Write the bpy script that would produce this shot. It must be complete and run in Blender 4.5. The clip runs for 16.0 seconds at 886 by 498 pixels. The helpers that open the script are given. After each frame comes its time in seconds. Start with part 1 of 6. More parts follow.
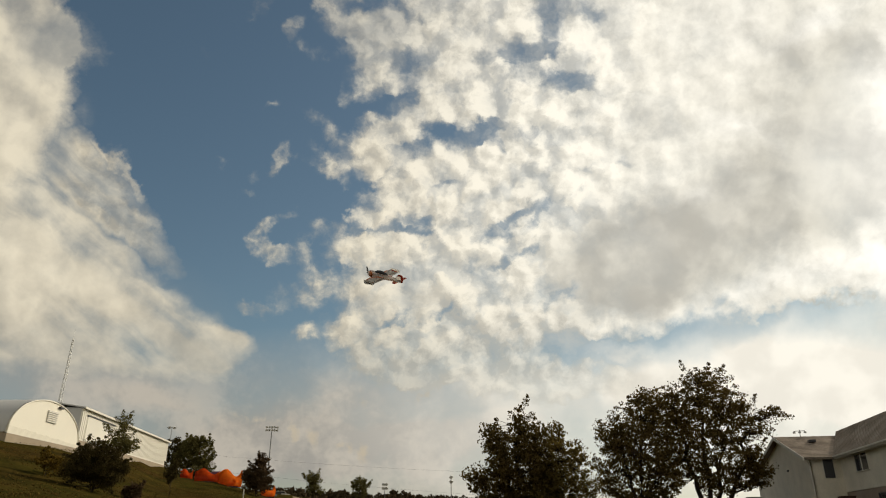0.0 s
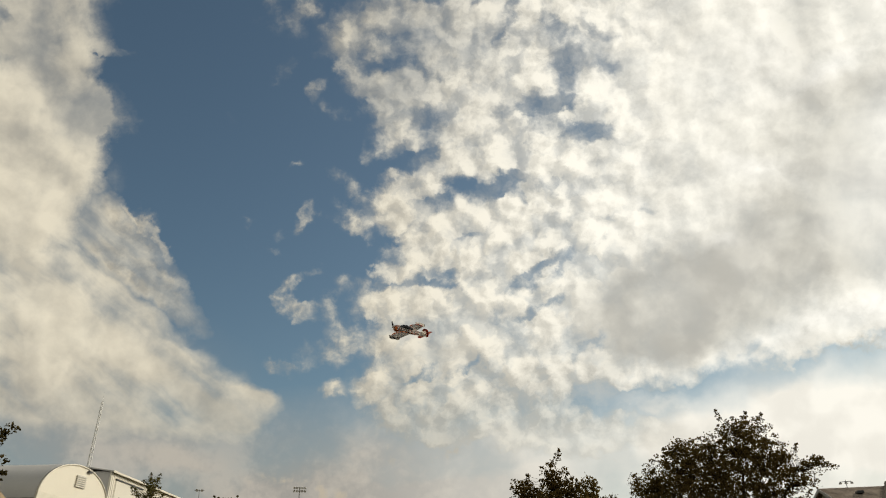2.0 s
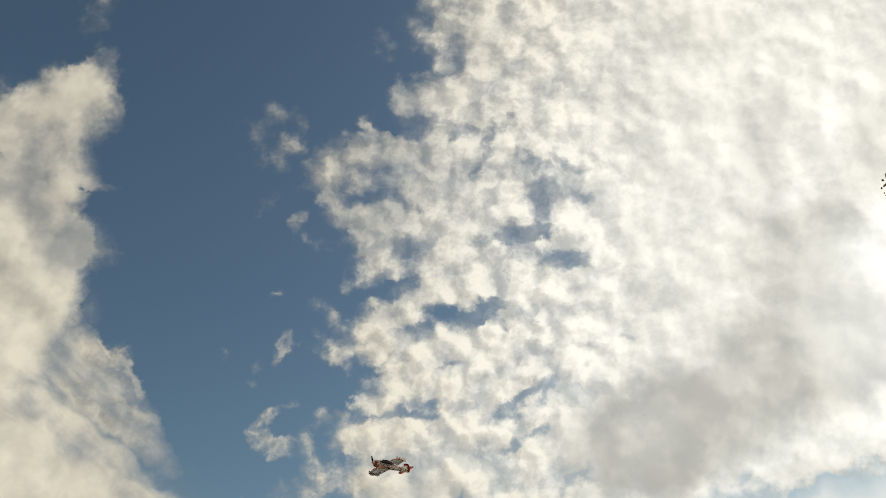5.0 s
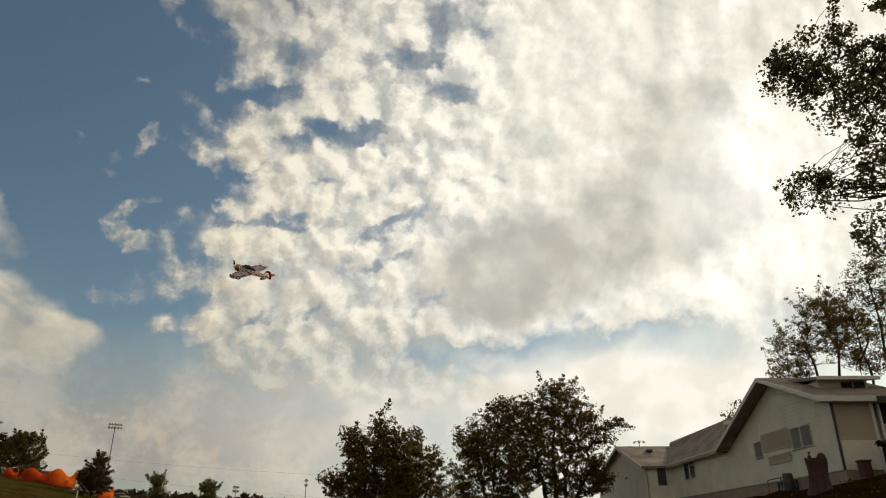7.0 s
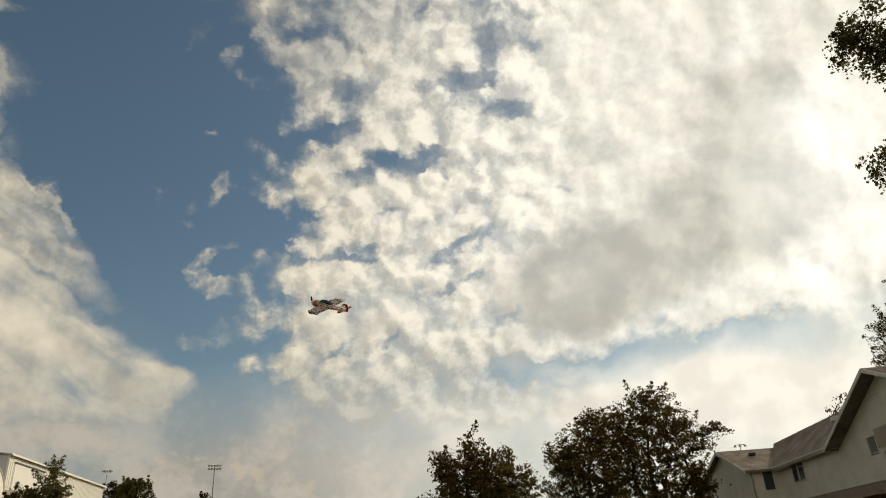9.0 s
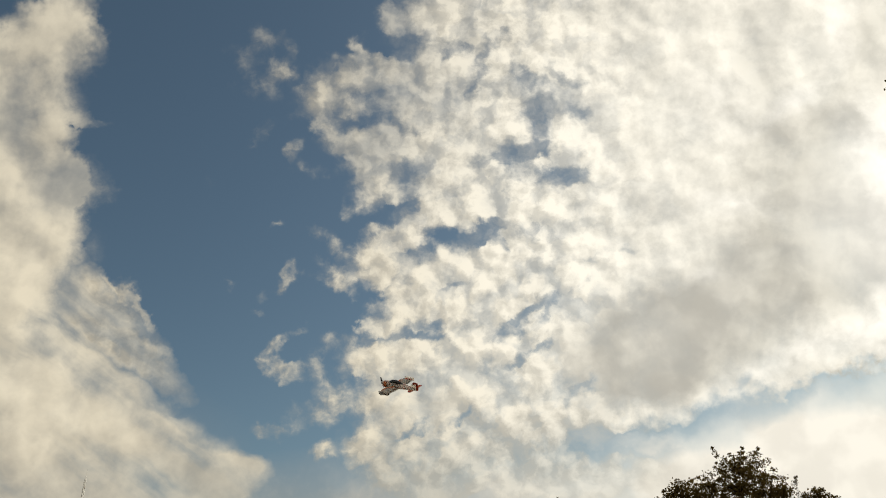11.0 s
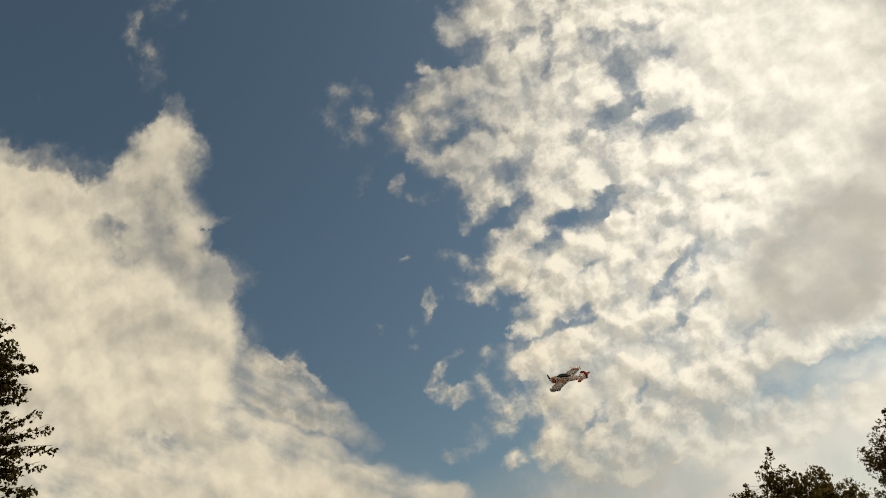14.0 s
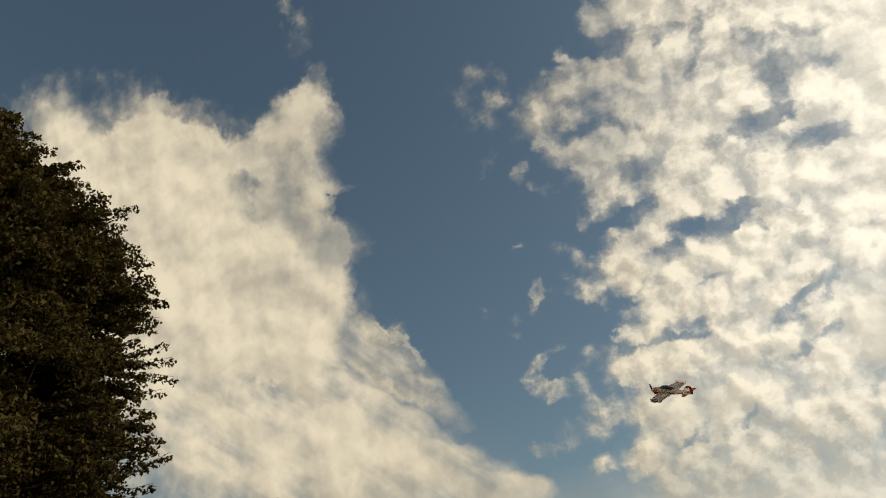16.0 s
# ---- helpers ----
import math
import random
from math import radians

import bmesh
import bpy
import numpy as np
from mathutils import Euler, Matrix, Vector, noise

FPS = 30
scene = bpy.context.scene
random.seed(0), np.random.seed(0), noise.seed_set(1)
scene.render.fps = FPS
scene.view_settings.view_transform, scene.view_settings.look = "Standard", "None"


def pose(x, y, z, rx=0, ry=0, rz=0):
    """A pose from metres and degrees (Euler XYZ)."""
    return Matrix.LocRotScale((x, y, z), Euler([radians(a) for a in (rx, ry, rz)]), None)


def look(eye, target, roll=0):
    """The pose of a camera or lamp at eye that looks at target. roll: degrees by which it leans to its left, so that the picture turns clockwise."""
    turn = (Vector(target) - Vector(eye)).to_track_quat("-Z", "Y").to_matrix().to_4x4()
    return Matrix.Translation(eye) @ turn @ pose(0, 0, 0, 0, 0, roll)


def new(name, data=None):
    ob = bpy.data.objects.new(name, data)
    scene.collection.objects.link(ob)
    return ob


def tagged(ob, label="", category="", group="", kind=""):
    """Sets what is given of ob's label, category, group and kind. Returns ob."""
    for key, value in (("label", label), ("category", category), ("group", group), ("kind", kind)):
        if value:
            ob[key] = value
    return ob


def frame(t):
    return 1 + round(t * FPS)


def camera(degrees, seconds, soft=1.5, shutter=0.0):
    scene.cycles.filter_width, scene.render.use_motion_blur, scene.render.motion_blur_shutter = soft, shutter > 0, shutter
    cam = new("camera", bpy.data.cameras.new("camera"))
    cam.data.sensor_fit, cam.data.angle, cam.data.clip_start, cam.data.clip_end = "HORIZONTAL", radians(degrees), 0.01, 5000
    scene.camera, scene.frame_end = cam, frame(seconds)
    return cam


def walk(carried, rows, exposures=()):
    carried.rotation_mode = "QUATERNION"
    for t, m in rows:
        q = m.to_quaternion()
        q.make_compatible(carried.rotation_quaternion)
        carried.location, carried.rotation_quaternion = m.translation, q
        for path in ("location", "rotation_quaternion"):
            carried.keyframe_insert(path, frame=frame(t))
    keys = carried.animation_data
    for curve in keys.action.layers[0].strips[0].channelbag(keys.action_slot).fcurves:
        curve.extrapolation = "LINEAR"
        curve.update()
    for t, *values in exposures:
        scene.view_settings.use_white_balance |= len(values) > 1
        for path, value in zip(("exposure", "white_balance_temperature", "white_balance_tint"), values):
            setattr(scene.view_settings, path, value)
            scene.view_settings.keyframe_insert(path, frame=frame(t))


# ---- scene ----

# ------------------------------------------------------------------ camera
cam = camera(66.0, 16.0, soft=1.1)
EYE = (0.0, 0.0, 1.6)
PATH = [
    (0.0, 112.60, -0.11, -0.81),
    (0.5, 113.29, 0.68, -0.41),
    (1.0, 113.59, 0.94, -0.16),
    (1.5, 114.56, 0.50, 2.26),
    (2.0, 117.05, 0.58, 1.72),
    (2.5, 119.12, 0.37, -2.89),
    (3.0, 122.56, 1.63, -3.41),
    (3.2, 125.02, 2.62, -2.15),
    (5.3, 127.79, 2.07, 1.12),
    (5.5, 126.65, 2.32, 1.87),
    (6.0, 125.30, 3.50, 7.20),
    (6.5, 123.96, 3.97, 4.82),
    (7.0, 112.90, 0.07, -12.21),
    (7.5, 110.81, -1.66, -16.98),
    (8.0, 111.35, -1.07, -16.12),
    (8.5, 113.28, 1.05, -11.73),
    (9.0, 114.76, 3.00, -4.50),
    (9.2, 114.95, 3.17, -1.80),
    (11.3, 123.22, 4.09, 2.21),
    (11.5, 124.04, 3.74, 0.57),
    (12.0, 121.43, 4.72, 0.96),
    (12.5, 119.60, 8.20, 8.73),
    (13.0, 119.68, 9.33, 14.18),
    (13.5, 121.13, 13.92, 19.94),
    (14.0, 124.48, 13.27, 20.75),
    (14.5, 127.23, 11.46, 20.15),
    (15.0, 126.26, 8.23, 20.53),
    (15.5, 124.76, 3.71, 22.16),
    (16.0, 123.80, 2.05, 24.64),
]
BALANCE = [(0.0, 0.0, 6450, 10), (1.5, 0.0, 6400, 10), (3.0, 0.0, 6200, 10), (6.2, 0.0, 6300, 10), (7.5, 0.0, 6500, 10), (12.5, 0.0, 6500, 10), (14.0, 0.0, 6700, 10), (15.3, 0.0, 6800, 10), (16.0, 0.0, 6830, 10)]
walk(cam, [(t, pose(EYE[0], EYE[1], EYE[2], rx, ry, rz)) for t, rx, ry, rz in PATH], BALANCE)

# ------------------------------------------------------------------ sun and sky
SUN_AZ, SUN_EL = 58.0, 30.0      # clockwise from ahead, above the horizon
sun_dir = Vector((math.sin(radians(SUN_AZ)) * math.cos(radians(SUN_EL)),
                  math.cos(radians(SUN_AZ)) * math.cos(radians(SUN_EL)), math.sin(radians(SUN_EL))))
VEIL_DIR = (0.57, 0.70, 0.43)      # the brightest part of the cloud, short of the sun
lamp = bpy.data.lights.new("sun", "SUN")
lamp.energy, lamp.angle, lamp.color = 2.6, radians(0.6), (1.0, 0.90, 0.74)
sun = new("sun", lamp)
sun.matrix_world = look((0, 0, 60), Vector((0, 0, 60)) - sun_dir)

# The sky is laid out on a plane that touches the dome 28 degrees up, straight ahead.
# Each cloud: across, up, half length, half height, turn, weight.
# small loose clouds in the blue gap
STRAY = [
    (-0.243, 0.367, 0.037, 0.034, 6.1, 0.62),
    (-0.252, 0.325, 0.033, 0.024, -24.6, 0.45),
    (-0.208, 0.339, 0.022, 0.039, -4.2, 0.35),
    (-0.258, 0.246, 0.02, 0.007, 51.7, 0.42),
    (-0.207, 0.216, 0.023, 0.009, 56.5, 0.42),
    (-0.179, 0.187, 0.035, 0.012, -19.5, 0.45),
    (-0.335, 0.175, 0.016, 0.008, 26.3, 0.16),
    (-0.236, 0.113, 0.011, 0.005, 15.8, 0.3),
    (-0.167, 0.084, 0.035, 0.018, -24.6, 0.62),
    (-0.153, 0.04, 0.026, 0.02, -4.6, 0.78),
    (-0.233, 0.024, 0.028, 0.01, 25.7, 0.45),
    (-0.214, 0.038, 0.013, 0.012, 56.1, 0.42),
    (-0.306, 0.032, 0.013, 0.005, -24.6, 0.25),
    (-0.131, 0, 0.007, 0.005, -4.6, 0.42),
    (-0.145, 0.021, 0.016, 0.006, -4.6, 0.36),
    (-0.278, -0.012, 0.011, 0.005, -4.7, 0.25),
]
STRAY_LOW = [
    (-0.217, -0.043, 0.02, 0.008, 30.6, 0.55),
    (-0.248, -0.06, 0.014, 0.011, 35.7, 0.6),
    (-0.263, -0.077, 0.019, 0.014, -4.8, 0.68),
    (-0.243, -0.1, 0.033, 0.014, -34.4, 0.64),
    (-0.226, -0.111, 0.016, 0.015, -4.8, 0.55),
    (-0.171, -0.08, 0.034, 0.023, 15.3, 0.5),
    (-0.139, -0.068, 0.025, 0.015, -4.7, 0.45),
    (-0.181, -0.113, 0.034, 0.02, -4.8, 0.52),
    (-0.221, -0.162, 0.021, 0.022, -4.9, 0.8),
    (-0.267, -0.187, 0.023, 0.01, -14.8, 0.6),
    (-0.175, -0.156, 0.037, 0.031, -4.8, 0.78),
    (-0.138, -0.156, 0.024, 0.021, -4.8, 0.66),
    (-0.181, -0.223, 0.026, 0.012, 5, 0.68),
    (-0.115, -0.276, 0.016, 0.01, -5, 0.5),
    (-0.377, -0.064, 0.006, 0.005, -4.7, 0.2),
]
# ragged edge of the broken cloud field
FRINGE = [
    (-0.148, 0.287, 0.043, 0.031, -14.4, 0.54),
    (-0.128, 0.333, 0.05, 0.022, 11.1, 0.48),
    (-0.175, 0.277, 0.022, 0.017, -4.3, 0.36),
    (-0.135, 0.233, 0.035, 0.025, -34.6, 0.5),
    (-0.089, 0.369, 0.022, 0.012, -44.8, 0.52),
    (-0.072, 0.312, 0.059, 0.036, 16.2, 0.95),
    (-0.081, 0.198, 0.043, 0.044, -4.4, 0.95),
    (-0.084, 0.156, 0.042, 0.027, 35.9, 0.85),
    (-0.097, 0.228, 0.035, 0.019, -4.3, 0.7),
    (0.035, 0.383, 0.056, 0.024, 6.1, 0.62),
    (-0.001, 0.412, 0.039, 0.023, -4.1, 0.5),
    (-0.038, 0.404, 0.025, 0.028, -4.1, 0.5),
    (-0.038, 0.096, 0.06, 0.022, 20.6, 0.85),
    (-0.078, 0.061, 0.051, 0.025, 15.6, 0.9),
    (-0.093, 0.027, 0.038, 0.015, 15.5, 0.75),
    (-0.098, -0.045, 0.031, 0.011, 0.3, 0.7),
]
# body of the field
FIELD = [
    (0.003, 0.306, 0.08, 0.044, -4.2, 1),
    (0.048, 0.239, 0.088, 0.064, -4.3, 1),
    (0.025, 0.156, 0.071, 0.052, -4.4, 1),
    (0.01, 0.023, 0.079, 0.035, 15.4, 1),
    (-0.03, -0.028, 0.068, 0.03, 5.3, 1),
    (-0.098, -0.089, 0.051, 0.026, -4.7, 0.95),
    (-0.017, -0.107, 0.09, 0.034, -4.8, 1),
    (0.117, 0.298, 0.063, 0.06, -4.2, 1),
    (0.102, 0.129, 0.071, 0.055, -4.4, 1),
    (0.184, 0.101, 0.092, 0.046, -4.5, 1),
    (0.126, 0.014, 0.075, 0.051, -4.6, 1),
    (0.074, -0.061, 0.066, 0.041, -4.7, 1),
]
FIELD_LOW = [
    (0.097, -0.132, 0.103, 0.051, -4.8, 1),
    (-0.002, -0.179, 0.115, 0.04, -4.9, 1),
    (-0.079, -0.227, 0.07, 0.034, -4.9, 1),
    (0.018, -0.235, 0.122, 0.039, -4.9, 1),
    (-0.055, -0.279, 0.077, 0.021, -5, 1),
    (0.149, -0.194, 0.082, 0.041, -4.9, 1),
    (0.096, -0.278, 0.147, 0.034, -5, 0.85),
    (0.236, -0.107, 0.108, 0.099, -4.7, 1),
    (0.227, -0.294, 0.123, 0.024, 2.8, 0.6),
    (-0.081, -0.138, 0.049, 0.032, -4.8, 1),
]
FIELD_FAR = [
    (0.121, 0.401, 0.111, 0.052, -4.1, 0.8),
    (0.199, 0.318, 0.093, 0.095, -4.2, 0.8),
    (0.322, 0.257, 0.145, 0.224, -4.2, 1),
    (0.225, 0.136, 0.093, 0.118, -4.4, 0.9),
    (0.452, 0.187, 0.18, 0.223, -4.3, 1),
    (0.619, 0.218, 0.19, 0.225, -4.3, 1),
    (0.216, 0.036, 0.08, 0.071, -4.5, 1),
    (0.416, -0.072, 0.22, 0.099, 18.8, 1),
    (0.581, 0.032, 0.188, 0.144, -4.5, 1),
    (0.782, 0.119, 0.191, 0.284, -4.4, 1),
    (0.471, 0.536, 0.366, 0.214, -3.8, 1),
    (0.166, 0.53, 0.137, 0.097, -3.9, 0.75),
    (0.526, -0.148, 0.119, 0.028, 16.6, 0.85),
    (0.652, -0.092, 0.103, 0.041, 14.7, 0.8),
    (0.316, -0.064, 0.134, 0.107, 15, 1),
]
# blue gaps in the field
HOLES = [
    (-0.089, 0.291, 0.035, 0.012, -19.5, 0.9),
    (-0.119, 0.261, 0.021, 0.015, -4.3, 0.5),
    (-0.026, 0.35, 0.022, 0.011, -34.7, 0.55),
    (-0.051, 0.377, 0.035, 0.012, -4.1, 0.5),
    (-0.04, 0.18, 0.032, 0.014, 5.7, 0.85),
    (-0.068, 0.149, 0.028, 0.011, 35.9, 0.7),
    (-0.044, 0.123, 0.04, 0.009, 17.7, 0.85),
    (-0.007, 0.093, 0.022, 0.011, -4.5, 0.5),
    (0.08, 0.319, 0.034, 0.009, 67.6, 0.75),
    (0.109, 0.362, 0.036, 0.01, 36.1, 0.5),
    (0.142, 0.315, 0.027, 0.015, -60.1, 0.8),
    (0.157, 0.276, 0.027, 0.027, -4.2, 0.72),
    (0.208, 0.301, 0.027, 0.011, -34.8, 0.6),
    (0.22, 0.247, 0.022, 0.012, -24.5, 0.62),
    (0.195, 0.273, 0.034, 0.021, -4.2, 0.35),
    (0.269, 0.287, 0.017, 0.009, -34.8, 0.3),
]
HOLES_MID = [
    (0.164, 0.213, 0.022, 0.036, -4.3, 1),
    (0.127, 0.186, 0.044, 0.017, 5.7, 1),
    (0.176, 0.152, 0.05, 0.016, -4.4, 1.1),
    (0.082, 0.193, 0.03, 0.01, 5.7, 0.7),
    (0.212, 0.154, 0.02, 0.017, -4.4, 0.6),
    (0.102, 0.169, 0.022, 0.011, -24.6, 0.6),
    (0.163, 0.173, 0.015, 0.01, -4.4, -1),
    (0.111, 0.132, 0.017, 0.007, 75.2, 0.5),
    (0.073, 0.08, 0.027, 0.012, 5.5, 1),
    (0.085, 0.058, 0.025, 0.008, -44.7, 0.8),
    (0.148, 0.071, 0.03, 0.01, -14.5, 0.55),
    (0.055, 0.057, 0.017, 0.009, 75.3, 0.5),
    (-0.06, 0.034, 0.021, 0.008, 65.7, 0.6),
    (0.014, 0.002, 0.022, 0.005, 5.4, 0.45),
    (-0.015, -0.049, 0.043, 0.007, 0.3, 0.6),
    (-0.067, -0.066, 0.053, 0.007, -4.7, 0.8),
]
RIFTS = [
    (0.099, -0.059, 0.04, 0.014, 40, 1),
    (0.134, -0.037, 0.035, 0.008, 15.2, 0.85),
    (0.154, -0.051, 0.022, 0.008, 54.8, 0.8),
    (0.207, -0.014, 0.018, 0.007, 35, 0.65),
    (0.234, 0.033, 0.015, 0.01, 35, 0.5),
    (0.277, 0.039, 0.012, 0.006, 15.3, 0.4),
    (0.057, -0.086, 0.016, 0.007, 75.2, 0.5),
    (0.058, -0.11, 0.018, 0.007, 65.1, 0.4),
    (0.124, -0.101, 0.035, 0.007, 29.9, 0.8),
    (0.19, -0.161, 0.026, 0.007, 34.6, 0.75),
    (0.167, -0.185, 0.013, 0.007, 14.8, 0.6),
    (-0.069, -0.204, 0.031, 0.006, 24.9, 0.75),
    (0.001, -0.198, 0.034, 0.005, 19.9, 0.5),
    (0.039, -0.284, 0.026, 0.011, 14.7, 0.5),
    (0.022, -0.183, 0.011, 0.004, 24.9, 0.4),
]
# clear strip under the field
BLUE_STRIP = [
    (0.192, -0.224, 0.026, 0.016, 4.9, 1),
    (0.252, -0.244, 0.07, 0.016, -1, 1),
    (0.336, -0.238, 0.079, 0.015, 2.9, 0.95),
    (0.403, -0.21, 0.055, 0.02, 12.7, 0.85),
    (0.415, -0.18, 0.027, 0.01, 39, 0.8),
    (0.527, -0.215, 0.11, 0.02, 12.6, 0.5),
    (0.43, -0.263, 0.1, 0.016, 2.9, 0.4),
]
# tall bank of cumulus
BANK = [
    (-0.861, 0.332, 0.26, 0.164, -20.1, 1),
    (-0.868, 0.154, 0.284, 0.139, -18.4, 1),
    (-0.562, 0.429, 0.055, 0.046, 6.4, 0.75),
    (-0.517, 0.466, 0.034, 0.029, 27.5, 0.66),
    (-0.519, 0.403, 0.041, 0.041, -22.1, 0.75),
    (-0.585, 0.349, 0.064, 0.056, -21.3, 1),
    (-0.622, 0.389, 0.053, 0.038, -21.5, 1),
    (-0.769, 0.447, 0.096, 0.033, -30.1, 0.95),
    (-0.875, 0.489, 0.082, 0.04, -21.5, 1),
    (-0.544, 0.206, 0.058, 0.038, -20, 1),
    (-0.601, 0.198, 0.076, 0.055, -19.7, 1),
    (-0.59, 0.127, 0.055, 0.059, -19.1, 1),
    (-0.679, 0.053, 0.106, 0.053, -22.4, 1),
    (-1.112, 0.349, 0.305, 0.259, -19.5, 1),
    (-0.496, 0.289, 0.032, 0.009, -11.8, 0.35),
    (-0.605, 0.287, 0.064, 0.037, -20.6, 0.95),
]
BANK_LOW = [
    (-0.604, -0.118, 0.121, 0.086, -34.3, 1),
    (-0.511, -0.182, 0.129, 0.048, -39.2, 1),
    (-0.426, -0.23, 0.121, 0.034, -24.6, 0.98),
    (-0.319, -0.246, 0.046, 0.03, -5, 0.95),
    (-0.609, -0.229, 0.158, 0.047, -5, 1),
    (-0.506, -0.066, 0.073, 0.019, -36.3, 0.6),
    (-0.461, -0.13, 0.073, 0.016, -42.1, 0.5),
    (-0.29, -0.23, 0.019, 0.013, -5, 0.6),
    (-0.59, 0.01, 0.033, 0.01, -34.4, 0.5),
    (-0.792, -0.095, 0.273, 0.106, -9.3, 1),
    (-0.589, -0.146, 0.204, 0.074, -19.6, 1),
    (-0.438, -0.192, 0.128, 0.039, -21.6, 0.9),
    (-0.879, 0.073, 0.255, 0.142, -11.7, 1),
    (-0.338, -0.236, 0.06, 0.025, -17.6, 0.8),
]
# thin fans along the bank
VEILS = [
    (-0.482, 0.001, 0.078, 0.033, -53.8, 0.5),
    (-0.438, -0.068, 0.064, 0.021, -44.1, 0.5),
    (-0.47, 0.039, 0.03, 0.006, -49, 0.5),
    (-0.438, 0.004, 0.021, 0.006, -58.8, 0.4),
    (-0.534, 0.022, 0.058, 0.048, -53.8, 0.6),
    (-0.512, -0.037, 0.049, 0.024, -44.1, 0.5),
]
# thin places in the bank
THIN = [
    (-0.677, 0.282, 0.055, 0.017, -24.7, 0.4),
    (-0.628, 0.241, 0.027, 0.022, -20.1, 0.35),
    (-0.622, 0.283, 0.042, 0.011, -29.4, 0.3),
    (-0.603, -0.001, 0.019, 0.03, 0.2, 0.6),
    (-0.643, 0.019, 0.04, 0.011, -17.8, 0.3),
    (-0.685, 0.347, 0.054, 0.019, -20.9, 0.15),
]
HIGH_WISPS = [
    (-0.517, 0.59, 0.067, 0.025, -91.9, 0.55),
    (-0.524, 0.648, 0.025, 0.014, 38.4, 0.42),
    (-0.426, 0.666, 0.049, 0.045, -25, 0.8),
    (-0.468, 0.716, 0.108, 0.02, -25.3, 0.55),
    (-0.075, 0.497, 0.03, 0.021, -44.4, 0.45),
    (-0.243, 0.246, 0.019, 0.008, 49.7, 0.42),
    (-0.747, 0.598, 0.022, 0.008, 50.1, 0.18),
]
# shaded undersides
GREY = [
    (0.322, -0.081, 0.126, 0.066, 13, 0.6),
    (0.430, -0.06, 0.161, 0.062, 16.9, 0.72),
    (0.243, -0.124, 0.058, 0.049, 24.7, 0.5),
    (0.536, 0.019, 0.112, 0.075, 19.9, 0.85),
    (0.55, 0.137, 0.061, 0.076, 25, 0.75),
    (0.608, 0.192, 0.04, 0.042, 44.4, 0.55),
    (0.640, 0.02, 0.110, 0.055, 15, 0.9),
    (0.503, 0.339, 0.039, 0.065, -4.1, 0.45),
    (0.492, 0.244, 0.039, 0.06, -4.2, 0.4),
    (0.666, 0.314, 0.034, 0.053, -24.5, 0.6),
    (0.33, 0.086, 0.034, 0.025, 15.4, 0.35),
    (0.445, 0.119, 0.052, 0.025, 15.4, 0.4),
    (0.306, 0.181, 0.034, 0.034, -4.3, 0.15),
    (0.359, -0.134, 0.092, 0.037, 7, 0.4),
    (-0.038, -0.17, 0.049, 0.024, -4.9, 0.35),
    (0.28, -0.168, 0.075, 0.024, 3, 0.35),
]
# cloud lit through by the sun
BRIGHT = [
    (0.693, 0.066, 0.065, 0.047, 5.4, 1),
    (0.658, 0.176, 0.043, 0.047, -4.3, 0.9),
    (0.53, 0.231, 0.052, 0.014, 27.3, 0.7),
    (0.445, 0.083, 0.051, 0.015, -14.5, 0.55),
    (0.391, -0.008, 0.024, 0.011, -4.6, 0.6),
    (0.536, -0.136, 0.119, 0.021, 16.6, 0.5),
    (0.665, -0.126, 0.051, 0.033, 14.6, 0.6),
    (0.616, 0.34, 0.026, 0.053, -4.1, 0.5),
    (0.44, 0.24, 0.051, 0.043, -4.2, 0.35),
    (0.729, -0.022, 0.077, 0.101, -4.6, 0.6),
]
LOW_PUFFS = [
    (-0.210, -0.376, 0.010, 0.019, 4.4, 0.7),
    (-0.182, -0.382, 0.012, 0.019, 4.3, 0.75),
    (-0.142, -0.395, 0.011, 0.009, 4.1, 0.6),
    (-0.125, -0.398, 0.008, 0.012, 4.1, 0.6),
    (-0.107, -0.407, 0.011, 0.022, 4.0, 0.75),
    (-0.015, -0.315, 0.048, 0.014, 20.8, 0.35),
    (-0.106, -0.323, 0.010, 0.030, 4.8, 0.3),
    (-0.273, -0.354, 0.088, 0.018, -4.3, 0.3),
    (0.597, -0.165, 0.114, 0.021, 6.5, 0.4),
]
LOW_HAZE = [
    (0.071, -0.359, 0.329, 0.079, 4.9, 0.9),
    (0.595, -0.348, 0.278, 0.119, 0.3, 0.9),
    (-0.057, -0.307, 0.187, 0.035, 5.4, 0.6),
    (0.320, -0.288, 0.262, 0.044, 5.7, 0.35),
    (-0.176, -0.386, 0.281, 0.052, 5.4, 0.7),
    (0.116, -0.474, 0.765, 0.099, -0.8, 1.0),
    (-0.396, -0.335, 0.251, 0.061, -15.3, 0.7),
    (0.713, -0.226, 0.319, 0.070, 7.4, 0.45),
    (0.553, -0.291, 0.289, 0.064, -2.0, 0.5),
    (0.644, -0.297, 0.346, 0.091, 4.6, 0.65),
    (-0.599, -0.362, 0.208, 0.132, -15.5, 0.8),
    (-0.831, -0.127, 0.424, 0.140, -11.7, 0.5),
    (-0.251, -0.295, 0.200, 0.060, 0.0, 0.55),
]


GRAIN = 0.98      # size of the lumps in the clouds
world = bpy.data.worlds.new("sky")
scene.world = world
world.use_nodes = True
world.cycles.sampling_method, world.cycles.sample_map_resolution = "MANUAL", 512
wn, wl = world.node_tree.nodes, world.node_tree.links
wn.clear()


